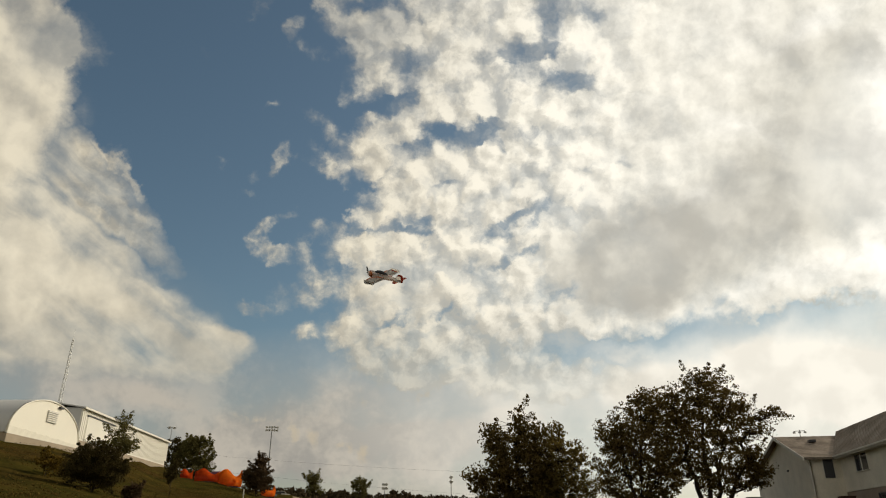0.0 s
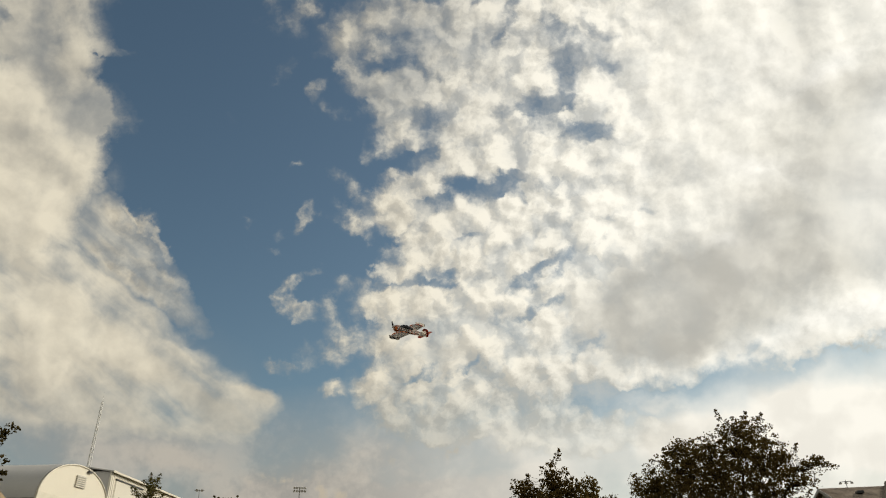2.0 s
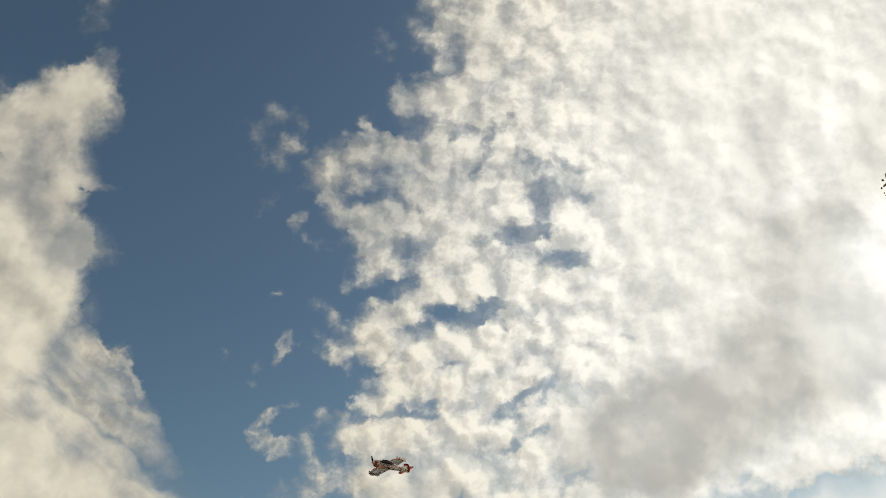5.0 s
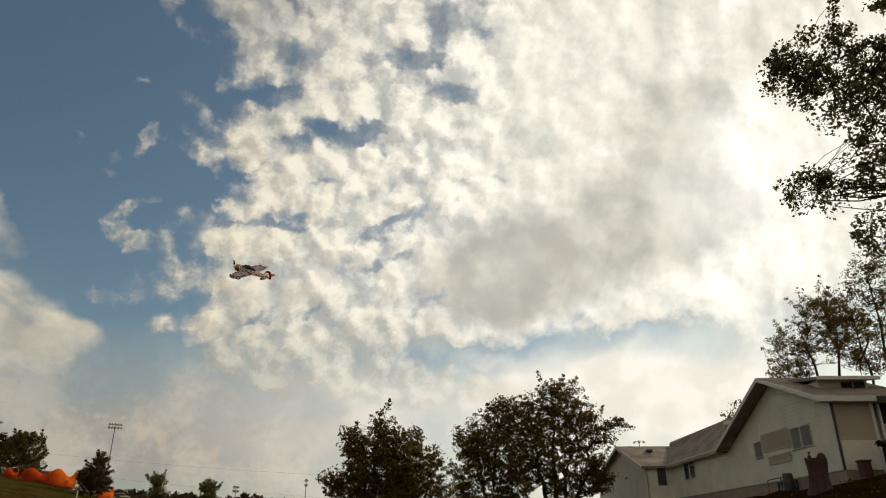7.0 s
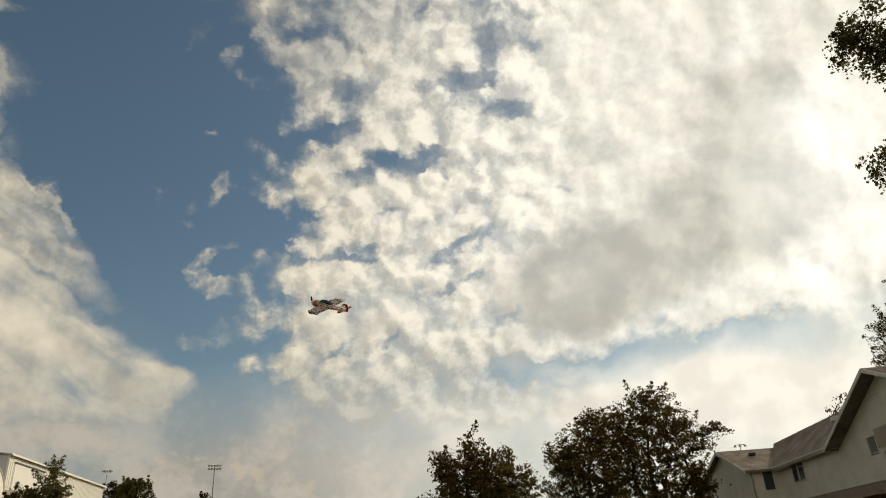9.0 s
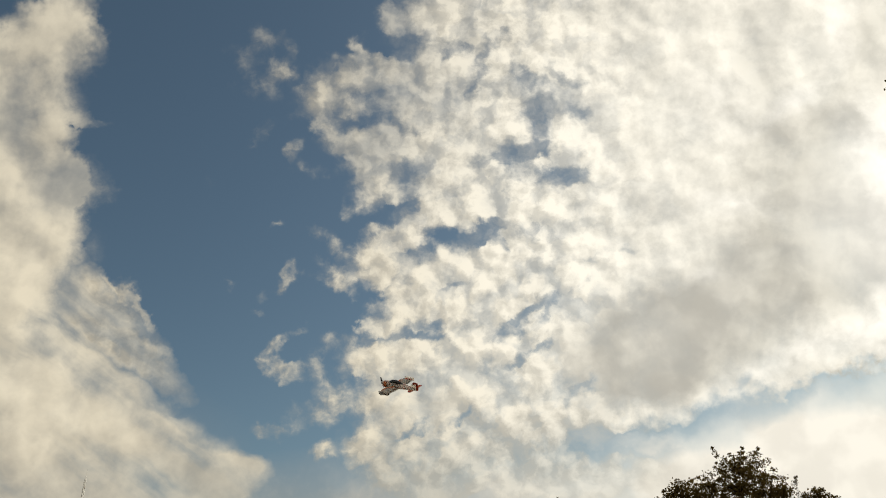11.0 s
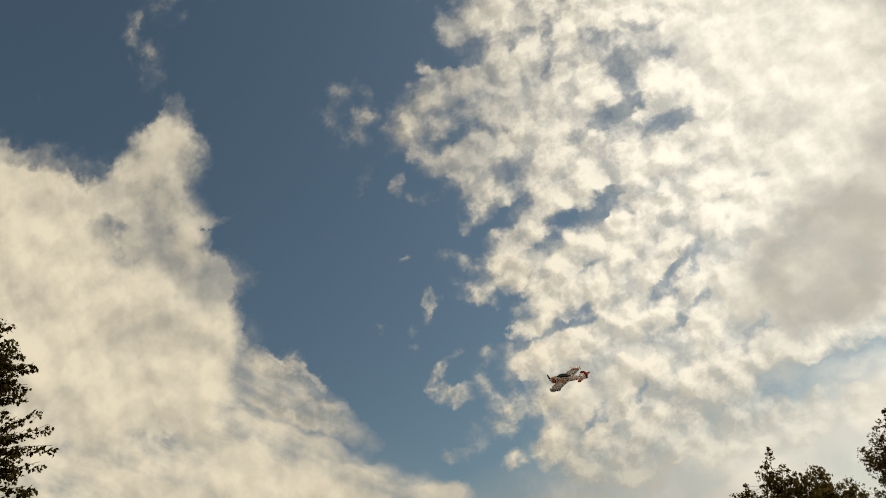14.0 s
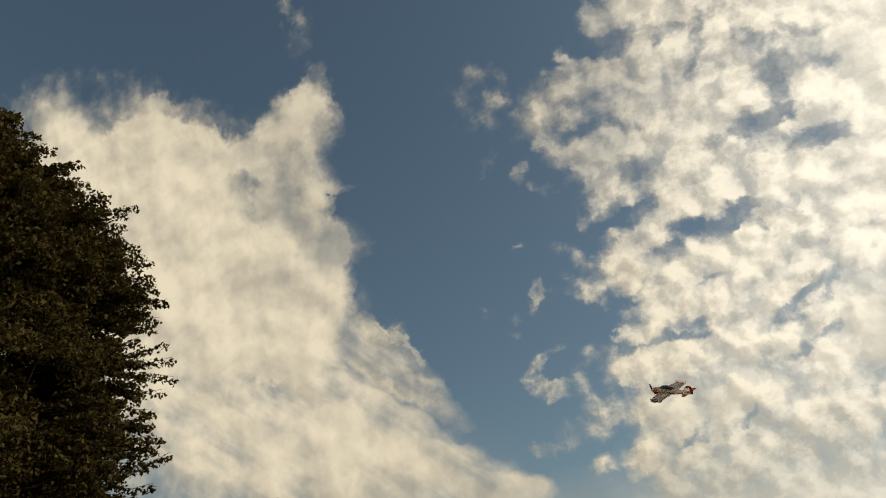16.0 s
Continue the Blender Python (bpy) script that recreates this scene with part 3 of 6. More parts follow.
M = {
    "grass": material("grass", (0.086, 0.050, 0.014), 0.95, scale=0.35, fine=3.2, tint=(0.017, 0.015, 0.005), bump=0.6, dist=0.1),
    "siding": material("siding", (0.76, 0.69, 0.57), 0.65, scale=0.9, fine=9, var=0.24, bump=0.15),
    "tan": material("tan_siding", (0.42, 0.34, 0.245), 0.6, scale=0.7, fine=12, var=0.15, bump=0.1),
    "trim": material("trim_paint", (0.66, 0.62, 0.54), 0.5, scale=1.0, fine=15, var=0.12, bump=0.05),
    "shingle": material("shingle", (0.40, 0.335, 0.275), 0.92, scale=0.7, fine=6, var=0.6, bump=0.8, island=0.18),
    "block": material("foundation_block", (0.33, 0.255, 0.20), 0.9, scale=0.9, fine=14, var=0.3, bump=0.4),
    "brick": material("brick", (0.095, 0.040, 0.030), 0.9, scale=2, fine=20, var=0.3, bump=0.4),
    "glass": material("window_glass", (0.03, 0.03, 0.035), 0.06, scale=0.5, fine=3, var=0.2, bump=0.0),
    # pale panes: the reflected cloud is put into the glass colour
    "glass_sheen": material("window_glass_sheen", (0.24, 0.22, 0.20), 0.12, scale=0.8, fine=6, var=0.2, bump=0.0),
    "hedge": material("hedge_leaf", (0.030, 0.028, 0.013), 0.95, scale=0.6, fine=5, var=0.35, bump=0.0, island=0.4),
    "white_metal": material("white_sheet_metal", (0.80, 0.76, 0.65), 0.45, scale=0.3, fine=4, var=0.06, bump=0.05),
    "white_fabric": material("white_fabric", (0.85, 0.80, 0.67), 0.6, scale=0.4, fine=6, var=0.05, bump=0.15),
    "grey_metal": material("grey_sheet_metal", (0.52, 0.51, 0.49), 0.45, scale=0.4, fine=5, var=0.12, bump=0.05),
    "concrete": material("concrete", (0.40, 0.32, 0.225), 0.9, scale=0.5, fine=9, var=0.3, bump=0.3),
    "steel": material("galvanised_steel", (0.30, 0.30, 0.30), 0.45, metal=0.7, scale=2, fine=30, var=0.2, bump=0.05),
    "lamp_head": material("lamp_head", (0.84, 0.83, 0.80), 0.3, metal=0.0, scale=3, fine=30, var=0.2, bump=0.0),
    "dark": material("dark_metal", (0.04, 0.04, 0.045), 0.5, scale=3, fine=30, var=0.2, bump=0.0),
    "bark": material("bark", (0.062, 0.047, 0.036), 0.95, scale=3, fine=22, var=0.45, bump=0.8, dist=0.03),
    "stump": material("stump_wood", (0.080, 0.038, 0.023), 0.9, scale=2.5, fine=14, var=0.45, bump=0.9, dist=0.05),
    "leaf": material("leaf", (0.148, 0.102, 0.034), 0.93, scale=0.5, fine=4, var=0.35, bump=0.0, island=0.4, through_light=0.3),
    "leaf_warm": material("leaf_warm", (0.18, 0.13, 0.038), 0.93, scale=0.5, fine=4, var=0.4, bump=0.0, island=0.4, through_light=0.35),
    "leaf_dark": material("leaf_dark", (0.082, 0.064, 0.024), 0.93, scale=0.5, fine=4, var=0.35, bump=0.0, island=0.4, through_light=0.16),
    "leaf_tall": material("leaf_tall", (0.125, 0.112, 0.05), 0.93, scale=0.5, fine=4, var=0.35, bump=0.0, island=0.4, through_light=0.5),
    "blade": material("grass_blade", (0.138, 0.080, 0.022), 0.95, scale=0.08, fine=1.0, tint=(0.046, 0.050, 0.014), bump=0.0, island=0.4, through_light=0.2),
    "leaf_deep": material("leaf_deep", (0.082, 0.066, 0.024), 0.93, scale=0.5, fine=4, var=0.4, bump=0.0, island=0.45, through_light=0.2),
    "leaf_hill": material("leaf_hill", (0.165, 0.145, 0.05), 0.93, scale=0.5, fine=4, var=0.35, bump=0.0, island=0.4, through_light=0.35),
    "leaf_rust": material("leaf_rust", (0.125, 0.082, 0.045), 0.93, scale=0.5, fine=4, var=0.4, bump=0.0, island=0.35, through_light=0.15),
    "leaf_gold": material("leaf_gold", (0.17, 0.11, 0.02), 0.93, scale=0.5, fine=4, var=0.4, bump=0.0, island=0.35, through_light=0.2),
    "far_wood": material("far_wood", (0.088, 0.066, 0.038), 0.95, scale=0.06, fine=0.8, var=0.3, bump=0.0, island=0.14),
    "orange": material("orange_vinyl", (1.0, 0.25, 0.025), 0.25, scale=0.9, fine=5, var=0.35, bump=0.1, through_light=0.75),
    "red_orange": material("red_orange_vinyl", (0.80, 0.12, 0.02), 0.25, scale=0.9, fine=5, var=0.35, bump=0.1, through_light=0.65),
    "sand": material("sand", (0.36, 0.28, 0.18), 0.95, scale=0.8, fine=9, var=0.3, bump=0.5),
    "purple": material("purple_vinyl", (0.13, 0.03, 0.045), 0.4, scale=0.6, fine=5, var=0.2, bump=0.1),
    "road": material("road", (0.27, 0.215, 0.14), 0.95, scale=0.2, fine=5, var=0.2, bump=0.2),
    "foam_white": material("white_foam", (0.86, 0.83, 0.78), 0.5, scale=8, fine=60, var=0.08, bump=0.05, through_light=0.6),
    "foam_orange": material("orange_film", (0.78, 0.27, 0.10), 0.4, scale=8, fine=60, var=0.12, bump=0.05, through_light=0.3),
    "foam_red": material("red_film", (0.58, 0.09, 0.05), 0.4, scale=8, fine=60, var=0.15, bump=0.05, through_light=0.25),
    "black_plastic": material("black_plastic", (0.025, 0.022, 0.022), 0.35, scale=8, fine=60, var=0.2, bump=0.0),
}

# broad green and dry patches in the grass
gt = M["grass"].node_tree
gb = gt.nodes["Principled BSDF"]
patch = gt.nodes.new("ShaderNodeTexNoise")
patch.inputs["Scale"].default_value, patch.inputs["Detail"].default_value = 0.07, 5
gt.links.new(next(k for k in gt.nodes if k.type == "TEX_COORD").outputs["Object"], patch.inputs["Vector"])
swath = gt.nodes.new("ShaderNodeMapRange")
swath.inputs[1].default_value, swath.inputs[2].default_value, swath.inputs[4].default_value = 0.42, 0.60, 0.75
gt.links.new(patch.outputs["Fac"], swath.inputs[0])
green = gt.nodes.new("ShaderNodeMix")
green.data_type, green.blend_type = "RGBA", "MULTIPLY"
green.inputs[7].default_value = (0.78, 1.16, 0.74, 1)
gt.links.new(swath.outputs[0], green.inputs[0])
gt.links.new(gb.inputs["Base Color"].links[0].from_socket, green.inputs[6])
# browner lawn before the house, with the shade there put into its colour
spread = gt.nodes.new("ShaderNodeMapping")
spread.vector_type = "TEXTURE"
spread.inputs["Location"].default_value, spread.inputs["Scale"].default_value = (25, 23, 2), (28, 18, 40)
gt.links.new(next(k for k in gt.nodes if k.type == "TEX_COORD").outputs["Object"], spread.inputs["Vector"])
disc = gt.nodes.new("ShaderNodeTexGradient")
disc.gradient_type = "SPHERICAL"
gt.links.new(spread.outputs[0], disc.inputs[0])
ragged = gt.nodes.new("ShaderNodeMath")
ragged.operation = "MULTIPLY_ADD"
gt.links.new(patch.outputs["Fac"], ragged.inputs[0]), gt.links.new(disc.outputs["Fac"], ragged.inputs[2])
ragged.inputs[1].default_value = 0.5
edge = gt.nodes.new("ShaderNodeMapRange")
edge.inputs[1].default_value, edge.inputs[2].default_value, edge.inputs[4].default_value = 0.38, 0.62, 0.9
gt.links.new(ragged.outputs[0], edge.inputs[0])
shaded_lawn = gt.nodes.new("ShaderNodeMix")
shaded_lawn.data_type, shaded_lawn.blend_type = "RGBA", "MULTIPLY"
shaded_lawn.inputs[7].default_value = (0.44, 0.27, 0.26, 1)
gt.links.new(edge.outputs[0], shaded_lawn.inputs[0]), gt.links.new(green.outputs[2], shaded_lawn.inputs[6])
gt.links.new(shaded_lawn.outputs[2], gb.inputs["Base Color"])

# ------------------------------------------------------------------ building helpers


def mesh_of(name, verts, faces, mat, smooth=False):
    me = bpy.data.meshes.new(name)
    me.from_pydata([tuple(v) for v in verts], [], [tuple(f) for f in faces])
    me.materials.append(M[mat])
    if smooth:
        me.shade_smooth()
    return me


def part(name, bm, mat, parent, label="", smooth=False):
    """Links a bmesh as one mesh object under a thing or a part."""
    me = bpy.data.meshes.new(name)
    bmesh.ops.recalc_face_normals(bm, faces=bm.faces)
    bm.to_mesh(me)
    bm.free()
    me.materials.append(M[mat])
    if smooth:
        me.shade_smooth()
    ob = new(name, me)
    ob.parent = parent
    if label:
        tagged(ob, label)
    return ob


def thing(name, m, label, category, group="", kind=""):
    ob = new(name)
    ob.matrix_world = m
    return tagged(ob, label, category, group, kind)


def box(bm, x0, x1, y0, y1, z0, z1, bevel=0.0):
    r = bmesh.ops.create_cube(bm, size=1.0, matrix=Matrix.LocRotScale(((x0 + x1) / 2, (y0 + y1) / 2, (z0 + z1) / 2), None, (abs(x1 - x0), abs(y1 - y0), abs(z1 - z0))))
    if bevel:
        es = list({e for v in r["verts"] for e in v.link_edges})
        bmesh.ops.bevel(bm, geom=es, offset=bevel, segments=2, affect="EDGES", profile=0.6)
    return bm


def boxed(*a, **k):
    return box(bmesh.new(), *a, **k)


def tube(bm, points, radii, sides=8):
    """A tapered tube along points."""
    rings = []
    for i, p in enumerate(points):
        p = Vector(p)
        a, b = Vector(points[max(i - 1, 0)]), Vector(points[min(i + 1, len(points) - 1)])
        t = (b - a).normalized()
        u = t.orthogonal().normalized() if abs(t.z) > 0.99 else t.cross(Vector((0, 0, 1))).normalized()
        w = t.cross(u)
        rings.append([bm.verts.new(p + radii[i] * (math.cos(k * 2 * math.pi / sides) * u + math.sin(k * 2 * math.pi / sides) * w)) for k in range(sides)])
    for r, s in zip(rings, rings[1:]):
        for k in range(sides):
            bm.faces.new((r[k], r[(k + 1) % sides], s[(k + 1) % sides], s[k]))
    bm.faces.new(rings[0][::-1]), bm.faces.new(rings[-1])
    return bm


def slab(bm, corners, thick):
    """A plate from coplanar corners, thickened downward along its normal."""
    c = [Vector(p) for p in corners]
    n = (c[1] - c[0]).cross(c[2] - c[0]).normalized()
    if n.z < 0:
        n = -n
    top = [bm.verts.new(p) for p in c]
    low = [bm.verts.new(p - n * thick) for p in c]
    bm.faces.new(top), bm.faces.new(low[::-1])
    for i in range(len(c)):
        j = (i + 1) % len(c)
        bm.faces.new((top[i], low[i], low[j], top[j]))
    return bm


def polar(az, d, z=0.0):
    return Vector((d * math.sin(radians(az)), d * math.cos(radians(az)), z))


def spot(az, d, up=0.0, turn=0.0):
    """On the ground at that azimuth and distance, local y pointing away from the eye."""
    p = polar(az, d)
    return pose(p.x, p.y, ground_z(p.x, p.y) + up, 0, 0, -az + turn)


# ------------------------------------------------------------------ ground
# crest of the ground by azimuth: azimuth, distance, height
CREST = [(-180, 55, 0.00), (-95, 62, 4.50), (-60, 72, 8.00), (-36, 78, 10.49), (-31.5, 80, 10.43), (-26.6, 84, 9.47), (-23, 100, 10.35), (-20.5, 115, 10.65), (-18.9, 110, 9.18), (-16.6, 105, 8.19), (-14.7, 108, 7.68), (-11.7, 120, 7.41), (-9.8, 130, 7.46), (-5.95, 150, 7.13), (-1.9, 160, 6.43), (1.65, 160, 5.09), (8.8, 150, 3.88), (13.2, 120, 3.19), (22, 72, 2.73), (24.7, 62, 2.64), (28.2, 56, 2.97), (30.8, 50, 3.35), (33.8, 45, 3.56), (37, 39, 3.64), (40.6, 35, 3.66), (43.6, 36, 4.04), (46.2, 37, 4.45), (49, 38, 4.83), (60, 40, 4.60), (100, 50, 0.80), (180, 55, 0.00)]


def ground_z(x, y):
    r, az = math.hypot(x, y), math.degrees(math.atan2(x, y))
    for (a0, r0, h0), (a1, r1, h1) in zip(CREST, CREST[1:]):
        if a0 <= az <= a1:
            f = (az - a0) / (a1 - a0)
            crest, h = r0 + (r1 - r0) * f, h0 + (h1 - h0) * f
            break
    k = min(r / crest, 1.0)
    z = h * (k ** 1.5 * (1 - 0.25 * (1 - k)))
    z += 0.12 * noise.noise((x * 0.07, y * 0.07, 0)) * min(r / 15, 1) * (1 if k < 1 else 0.4)
    if r > 450:
        f = min((r - 450) / 2500, 1)
        z += (3.0 - z) * f
    return z


gv, gf = [(0.0, 0.0, ground_z(0.01, 0.01))], []
rads = [1.5 * 1.085 ** i for i in range(97)]
rads[-1] = 4300
azs = np.concatenate([np.arange(-180, -62, 4.0), np.arange(-62, 62, 0.75), np.arange(62, 180, 4.0)])
for r in rads:
    for a in azs:
        p = polar(a, r)
        gv.append((p.x, p.y, ground_z(p.x, p.y)))
na = len(azs)
for j in range(na):
    gf.append((0, 1 + (j + 1) % na, 1 + j))
    for i in range(len(rads) - 1):
        a, b = 1 + i * na + j, 1 + i * na + (j + 1) % na
        gf.append((a, b, b + na, a + na))
ground = new("ground", mesh_of("ground", gv, gf, "grass", smooth=True))
tagged(ground, "dry olive-brown mown grass rising to low hills", "ground", kind="structure")

# ------------------------------------------------------------------ trees


def leaf_mesh(name, centres, spread, per, size, mat, rng, droop=0.3, flat=0.75):
    """Many small folded leaves round the twig centres, in one mesh."""
    c = np.repeat(np.asarray(centres, float), per, axis=0)
    n = len(c)
    sp = np.repeat(np.asarray(spread, float), per)[:, None]
    off = rng.normal(size=(n, 3))
    off /= np.linalg.norm(off, axis=1, keepdims=True) + 1e-9
    off *= rng.random((n, 1)) ** 0.45
    off[:, 2] *= flat
    c = c + off * sp
    a = rng.normal(size=(n, 3))
    a[:, 2] -= droop
    a /= np.linalg.norm(a, axis=1, keepdims=True)
    b = np.cross(a, rng.normal(size=(n, 3)))
    b /= np.linalg.norm(b, axis=1, keepdims=True) + 1e-9
    k = np.cross(a, b)
    s = size * (0.6 + 0.8 * rng.random((n, 1)))
    v = np.empty((n, 4, 3))
    v[:, 0], v[:, 2] = c - a * s * 0.5, c + a * s * 0.5
    v[:, 1], v[:, 3] = c + b * s * 0.32 + k * s * 0.1, c - b * s * 0.32 + k * s * 0.1
    me = bpy.data.meshes.new(name)
    me.vertices.add(4 * n)
    me.vertices.foreach_set("co", v.reshape(-1))
    idx = np.arange(4 * n).reshape(n, 4)
    tri = np.concatenate([idx[:, [0, 1, 2]], idx[:, [0, 2, 3]]], 1).reshape(-1)
    me.loops.add(6 * n)
    me.loops.foreach_set("vertex_index", tri.astype(np.int32))
    me.polygons.add(2 * n)
    me.polygons.foreach_set("loop_start", np.arange(0, 6 * n, 3, dtype=np.int32))
    me.update(calc_edges=True)
    me.materials.append(M[mat])
    return me


def limb_path(a, b, rng, bend=0.12, n=5):
    a, b = Vector(a), Vector(b)
    length = (b - a).length
    pts = []
    side = Vector(rng.normal(size=3)) * bend * length * 0.5
    for i in range(n + 1):
        f = i / n
        p = a.lerp(b, f) + side * math.sin(math.pi * f) + Vector(rng.normal(size=3)) * length * 0.02 * (0 < i < n)
        p.z -= 0.10 * length * math.sin(math.pi * f) * (1 - f)
        pts.append(p)
    return pts


def tree(name, at, trunks, lobes, label, leaf="leaf", size=0.22, per=60, clumps=160, clump_r=0.7, seed=1, trunk_r=0.2, inner=0.5, group="", flat=0.75, category="tree", shoots=0.16, sprays=0):
    """at: pose of the foot. trunks: tops of the stems relative to the foot. lobes: ellipsoids of the crown (x, y, z, rx, ry, rz), relative to the foot."""
    rng = np.random.default_rng(seed)
    root = thing(name, at, label, category, group)
    vol = np.array([l[3] * l[4] * l[5] for l in lobes])
    cl, rad = [], []
    for l, share in zip(lobes, vol / vol.sum()):
        for _ in range(max(3, int(round(clumps * share ** 0.8 / ((vol / vol.sum()) ** 0.8).sum())))):
            d = rng.normal(size=3)
            d /= np.linalg.norm(d)
            q = inner + (1 - inner) * rng.random() ** 0.7
            q *= 0.92 + 0.42 * noise.noise(Vector(d * 2.3) + Vector((seed, l[0], l[2])))
            q *= 1.16 if rng.random() < 0.12 else 1.0
            cl.append(np.array(l[:3]) + d * q * np.array(l[3:]))
            rad.append(clump_r * (0.5 + 0.8 * rng.random()))
            if q > 0.75 and rng.random() < shoots:
                way = d + np.array((0, 0, 0.9 + 0.5 * rng.random())) + 0.3 * rng.normal(size=3)
                way /= np.linalg.norm(way)
                for step, thin in ((0.9, 0.62), (1.6, 0.42)):
                    cl.append(cl[-1] + way * clump_r * 0.8 * (0.8 + 0.5 * rng.random()))
                    rad.append(clump_r * thin)
    outer, shoots_to = [], []
    for _ in range(sprays):
        l = lobes[int(rng.integers(len(lobes)))]
        d = rng.normal(size=3)
        d /= np.linalg.norm(d)
        p = np.array(l[:3]) + d * 0.85 * np.array(l[3:])
        way = np.array((p[0], p[1], 0.0)) / (math.hypot(p[0], p[1]) + 0.2) + np.array((0, 0, 0.15 + 0.4 * rng.random())) + 0.22 * rng.normal(size=3)
        way *= 0.45 + 0.5 * rng.random()
        shoots_to.append((p - 0.3 * way, p + way))
        for k in range(9):
            outer.append(p + way * k / 8 + np.array((0, 0, -0.12 * (k / 8) ** 2)))
    stems = []
    bm = bmesh.new()
    for i, top in enumerate(trunks):
        base = Vector((0.5 * trunk_r * i, 0.2 * trunk_r * i, -0.4 if trunk_r < 0.3 else -1.4))
        pts = limb_path(base, top, rng, 0.04, 8)
        rr = [trunk_r * (1.25 if k == 0 else 1) * (1 - 0.85 * k / 8) for k in range(9)]
        tube(bm, pts, rr, 9)
        stems.append((pts, rr))
    part("trunk", bm, "bark", root, smooth=True)
    tw = bmesh.new()
    order = rng.permutation(len(cl))
    hold = np.array([(p[0], p[1], p[2], r) for pts, rr in stems for p, r in list(zip(pts, rr))[2:]])
    for j, i in enumerate(order):
        c = Vector(cl[i])
        if j >= 14:
            gap = np.linalg.norm(hold[:, :3] - cl[i], axis=1) + 0.8 * np.maximum(hold[:, 2] - cl[i][2] + 0.1, 0)
            near = hold[gap.argmin()]
            path = limb_path(near[:3], c, rng, 0.2, 4)
            r0 = float(min(max(near[3] * 0.5, 0.012), 0.035))
            tube(tw, path, [max(r0 * (1 - 0.8 * q / 4), 0.009) for q in range(5)], 4)
            continue
        pts, rr = min(stems, key=lambda s: min((p - c).length for p in s[0]))
        best = [(abs((c - p).length * 0.6 - (c.z - p.z)) + 0.55 * (c - p).length, k) for k, p in enumerate(pts[1:-1], 1) if p.z < c.z - 0.1]
        k = min(best)[1] if best else 1
        path = limb_path(pts[k], c, rng, 0.16, 6)
        radii = [max(rr[k] * 0.5 * (1 - 0.8 * q / 6), 0.012) for q in range(7)]
        part("limb", tube(bmesh.new(), path, radii, 7), "bark", root, smooth=True)
        hold = np.vstack([hold, [(p[0], p[1], p[2], r) for p, r in zip(path, radii)]])
    if tw.verts:
        tagged(part("twig", tw, "bark", root), kind="stuff")
    else:
        tw.free()
    crown = new("crown", leaf_mesh("crown", cl, rad, per, size, leaf, rng, flat=flat))
    crown.parent = root
    if outer:
        tw_outer = bmesh.new()
        for a, b in shoots_to:
            tube(tw_outer, limb_path(a, b, rng, 0.06, 3), [0.011, 0.009, 0.007, 0.004], 4)
        tagged(part("shoot", tw_outer, "bark", root), kind="stuff")
        fringe = new("outer_leaves", leaf_mesh("outer_leaves", outer, [0.11] * len(outer), 15, size, leaf, rng, flat=0.8))
        fringe.parent = root
        tagged(fringe, kind="stuff")
    return root

tree("broadleaf_tree", spot(6.8, 53) @ Matrix.Diagonal((1.04, 1, 1.06, 1)), [(0.2, 0, 8.6), (-1.0, 0.3, 6.5)],
     [(0, 0, 5.2, 2.6, 2.5, 3.0), (0.4, 0, 8.1, 0.9, 0.9, 1.5), (-1.9, 0, 4.0, 1.6, 1.5, 1.5), (1.7, 0.3, 5.4, 1.5, 1.4, 2.3), (-1.5, 0, 6.6, 1.0, 1.0, 1.4), (-2.2, 0, 2.5, 1.2, 1.2, 0.9), (0.5, 0, 2.8, 2.2, 2, 1.0), (1.5, 0, 7.4, 0.7, 0.7, 0.9), (-2.1, 0, 7.1, 0.7, 0.7, 1.0), (-3.0, 0, 4.3, 0.9, 0.9, 0.8), (-0.6, 0, 1.7, 1.3, 1.2, 0.6), (1.7, 0, 3.2, 1.1, 1.1, 1.0)],
     "dense dark green broadleaf tree at the edge of the field", size=0.17, per=24, clumps=980, clump_r=0.40, seed=3, trunk_r=0.24, inner=0.3)
tree("broadleaf_tree", spot(10.05, 52), [(0.1, 0, 7.6), (0.9, 0, 5)],
     [(0, 0, 5.2, 1.8, 1.7, 2.6), (-0.1, 0, 7.5, 0.8, 0.8, 1.3), (1.5, 0, 3.8, 1.4, 1.3, 1.3), (1.3, 0, 6.2, 0.8, 0.8, 1.1), (-0.8, 0, 3.6, 1.5, 1.4, 1.4), (0.6, 0, 2.4, 1.4, 1.3, 0.8), (1.8, 0, 2.8, 1.0, 1.0, 0.6)],
     "slim broadleaf tree with yellowing upper leaves", leaf="leaf_warm", size=0.165, per=21, clumps=560, clump_r=0.38, seed=5, trunk_r=0.17, inner=0.25)
tree("broadleaf_tree", spot(16.3, 61.5) @ Matrix.Diagonal((1.04, 1, 1.08, 1)), [(0.4, 0, 10.2), (-1.4, 0.2, 7.6)],
     [(0.2, 0, 6.6, 3.2, 3, 3.2), (0.9, 0, 9.6, 1.7, 1.6, 1.8), (-2.0, 0, 7.4, 1.6, 1.6, 1.8), (-2.4, 0, 3.7, 1.8, 1.6, 1.2), (1.6, 0, 3.7, 1.9, 1.5, 1.3), (0, 0, 2.6, 2.4, 2.0, 1.0), (-2.7, 0, 5.4, 1.2, 1.1, 1.0)],
     "dark green broadleaf tree with open lower limbs", size=0.18, per=23, clumps=900, clump_r=0.43, seed=8, trunk_r=0.24, inner=0.3)
